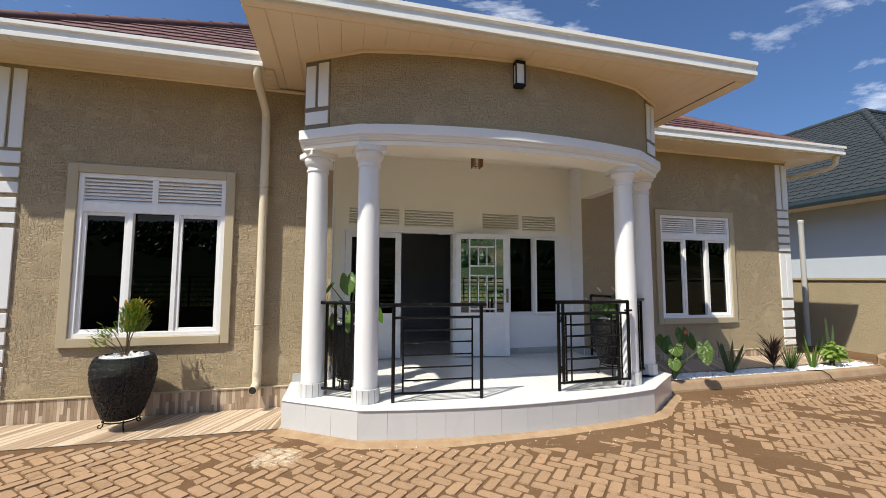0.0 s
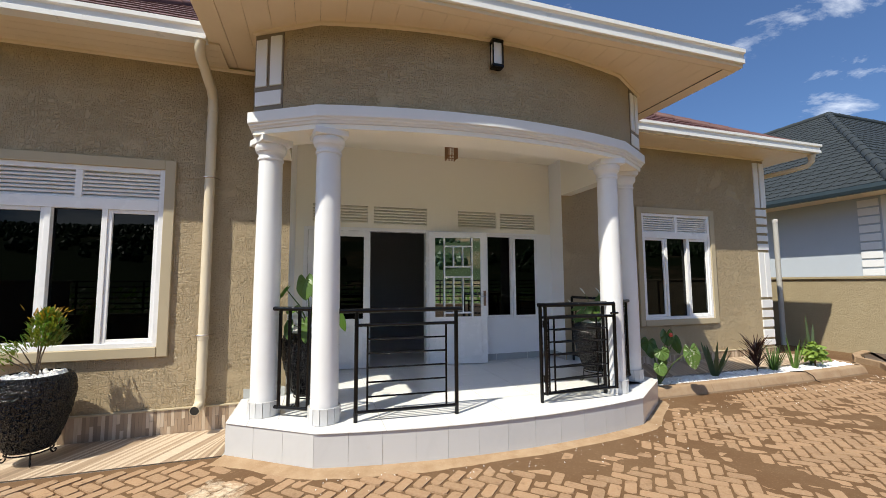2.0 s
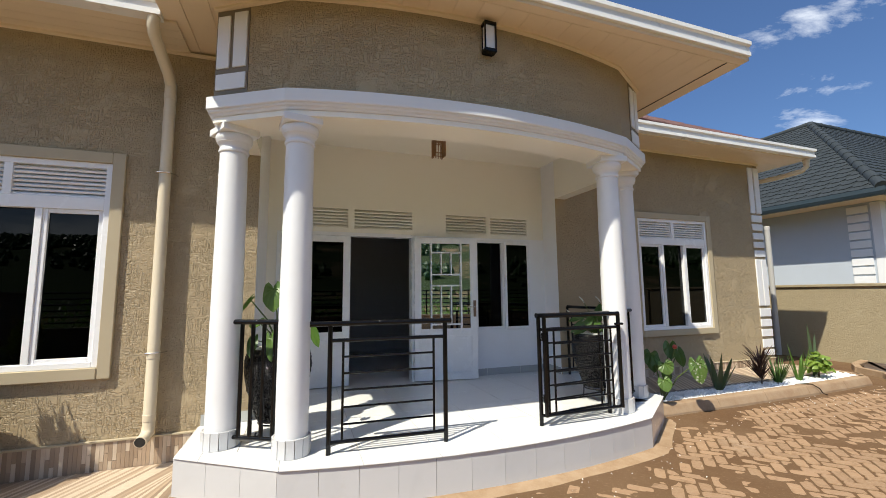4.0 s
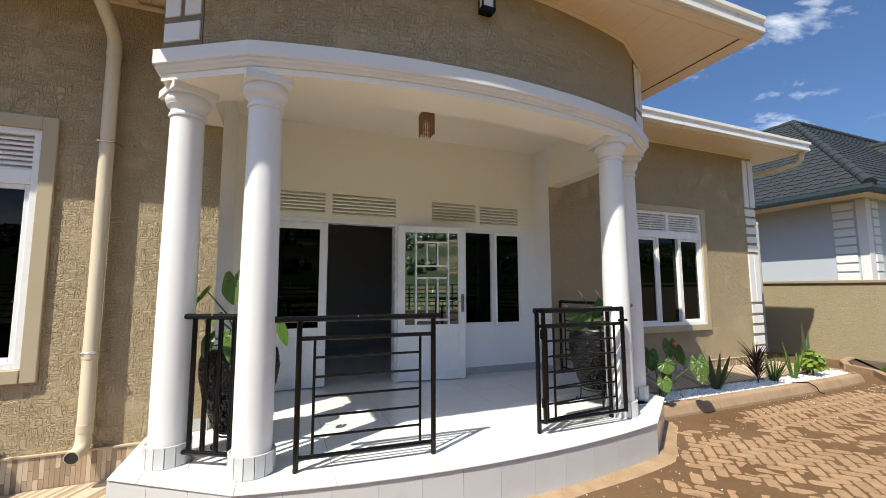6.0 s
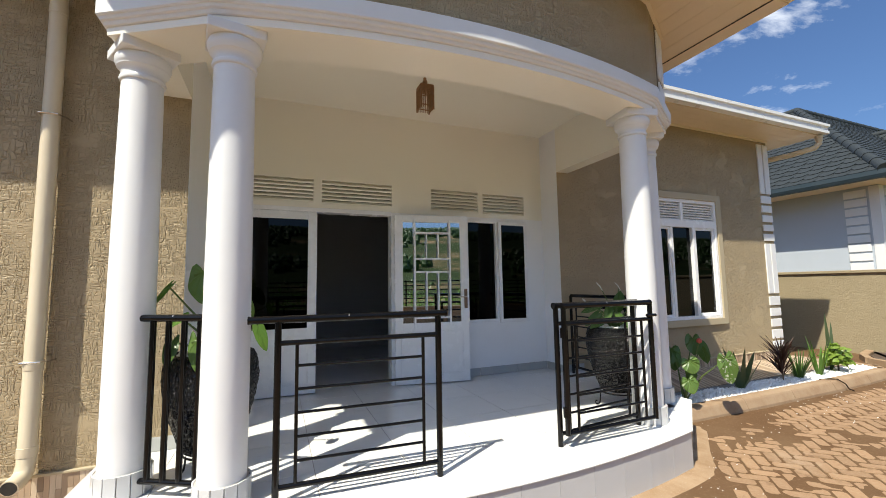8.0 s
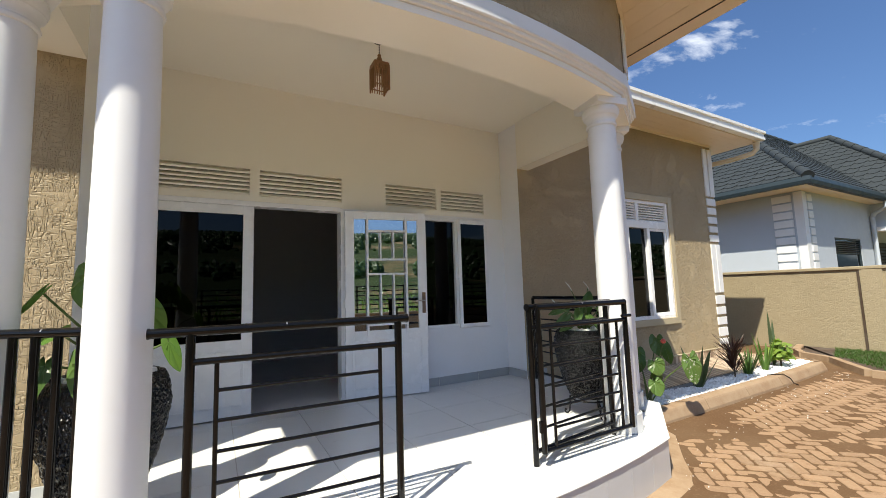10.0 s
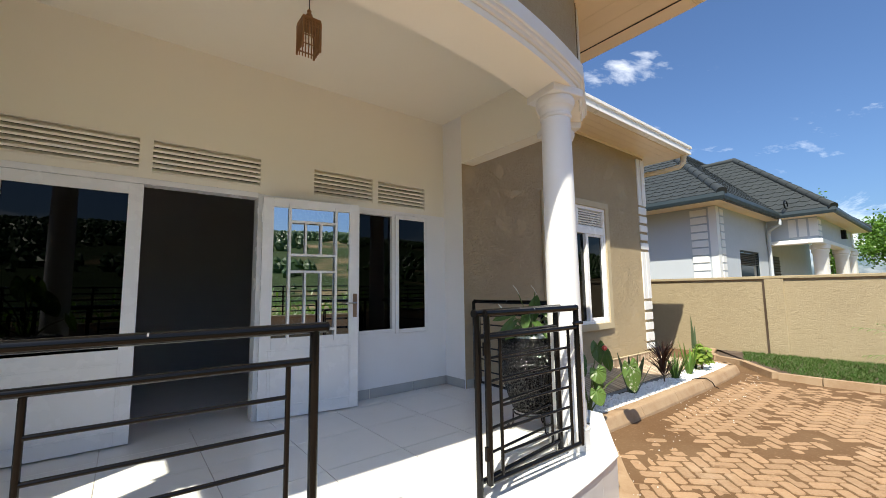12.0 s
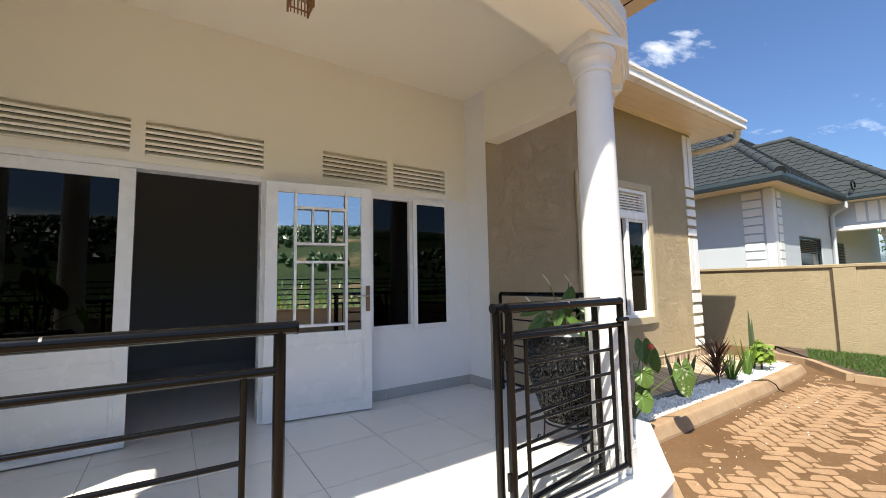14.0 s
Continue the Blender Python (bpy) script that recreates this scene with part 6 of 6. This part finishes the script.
NXG, NYG = 370, 178
verts, faces = [], []
for j in range(NYG + 1):
    for i in range(NXG + 1):
        x, y = -5.9 + 16.9 * i / NXG, -2.55 + 8.9 * j / NYG
        under = (x < EDGE[0][0] and y > 4.80) or (EDGE[0][0] <= x <= 4.52 and y > edge_y(x) + 0.05) or (4.5 < x < 9.0 and y > 5.1)
        verts.append((x, y, -0.012 if under else mud_level(x, y)))
for j in range(NYG):
    for i in range(NXG):
        a = j * (NXG + 1) + i
        faces.append((a, a + 1, a + NXG + 2, a + NXG + 1))
me = bpy.data.meshes.new("mud_layer")
me.from_pydata(verts, [], faces)
me.polygons.foreach_set("use_smooth", [True] * len(faces))
me.materials.append(MUD)
tagged(new("mud_layer", me), "dried brown mud lying between and over the pavers", "ground", kind="structure")
q = random.Random(91)
bm = bmesh.new()
for k in range(200):
    if k % 2:
        x = q.uniform(0.2, 4.5)
        y = edge_y(x) - abs(q.gauss(0.05, 0.22))
    else:
        x, y = q.uniform(4.6, 9.0), 4.98 - abs(q.gauss(0, 0.3))
    e = q.uniform(0.0025, 0.006)
    bmesh.ops.create_icosphere(bm, subdivisions=1, radius=e, matrix=Matrix.LocRotScale((x, y, 0.004 + e * 0.5), Euler((q.random() * 6, q.random() * 6, 0)), (1.3, 1.0, 0.7)))
me = finish(bm, "stone_chips")
me.materials.append(PEBBLE)
tagged(new("stone_chips", me), "scattered white stone chips on the paving", "gravel", kind="stuff")
prr = random.Random(77)
protos = []
for k in range(10):
    me = finish(paver_mesh(prr), "paver")
    me.materials.append(PAVER)
    protos.append(me)
shapes = [([tuple(v.co) for v in me.vertices], [tuple(p.vertices) for p in me.polygons]) for me in protos]


def paved(x, y):
    """Whether a paver lies here: the open yard, clear of platform, aprons, bed and lawn."""
    if not (-5.95 < x < 11.0 and -2.55 < y < 6.2):
        return False
    if x < EDGE[0][0] + 0.02 and y > 4.74:
        return False
    if EDGE[0][0] <= x <= 4.42 and y > edge_y(x) - 0.17:
        return False
    if 4.36 < x < 8.95 and y > 4.87:
        return False
    if x > 8.9 and y > 4.6 - 0.0 * x:
        return False
    if x > 8.62 and y < 4.75:
        return False
    return True


near, far = [], []
R = 95
for i in range(-R, R):
    for j in range(-R, R):
        k = (i - j) % 4
        if k == 0:
            u, v, turn = (i + 1) * PW, (j + 0.5) * PW, 0
        elif k == 3:
            u, v, turn = (i + 0.5) * PW, (j + 1) * PW, 90
        else:
            continue
        x, y = 2.5 + u * ca - v * sa, 2.0 + u * sa + v * ca
        if paved(x, y):
            item = (x, y, turn, prr.randrange(len(protos)), prr.uniform(-2.2, 2.2), prr.uniform(-0.0035, 0.003))
            (near if 1.9 < x < 4.5 and 2.5 < y < 4.3 else far).append(item)
far += near[300:]
near = near[:300]
for x, y, turn, pk, tw, dz in near:
    piece("paver", protos[pk], yard, pose(x, y, dz, prr.uniform(-1.4, 1.4), prr.uniform(-1.8, 1.8), math.degrees(ANG) + turn + tw))
verts, faces = [], []
for x, y, turn, pk, tw, dz in far:
    sv, sf = shapes[pk]
    i = len(verts)
    a = ANG + radians(turn + tw)
    c, s = math.cos(a), math.sin(a)
    ta, tb = prr.uniform(-0.025, 0.025), prr.uniform(-0.03, 0.03)
    verts += [(x + px * c - py * s, y + px * s + py * c, pz + dz + px * ta + py * tb) for px, py, pz in sv]
    faces += [tuple(i + q_ for q_ in f) for f in sf]
me = bpy.data.meshes.new("pavers")
me.from_pydata(verts, [], faces)
me.materials.append(PAVER_FAR)
ob = new("pavers", me)
ob.parent = yard
tagged(ob, "worn clay pavers in muddy joints", kind="stuff")
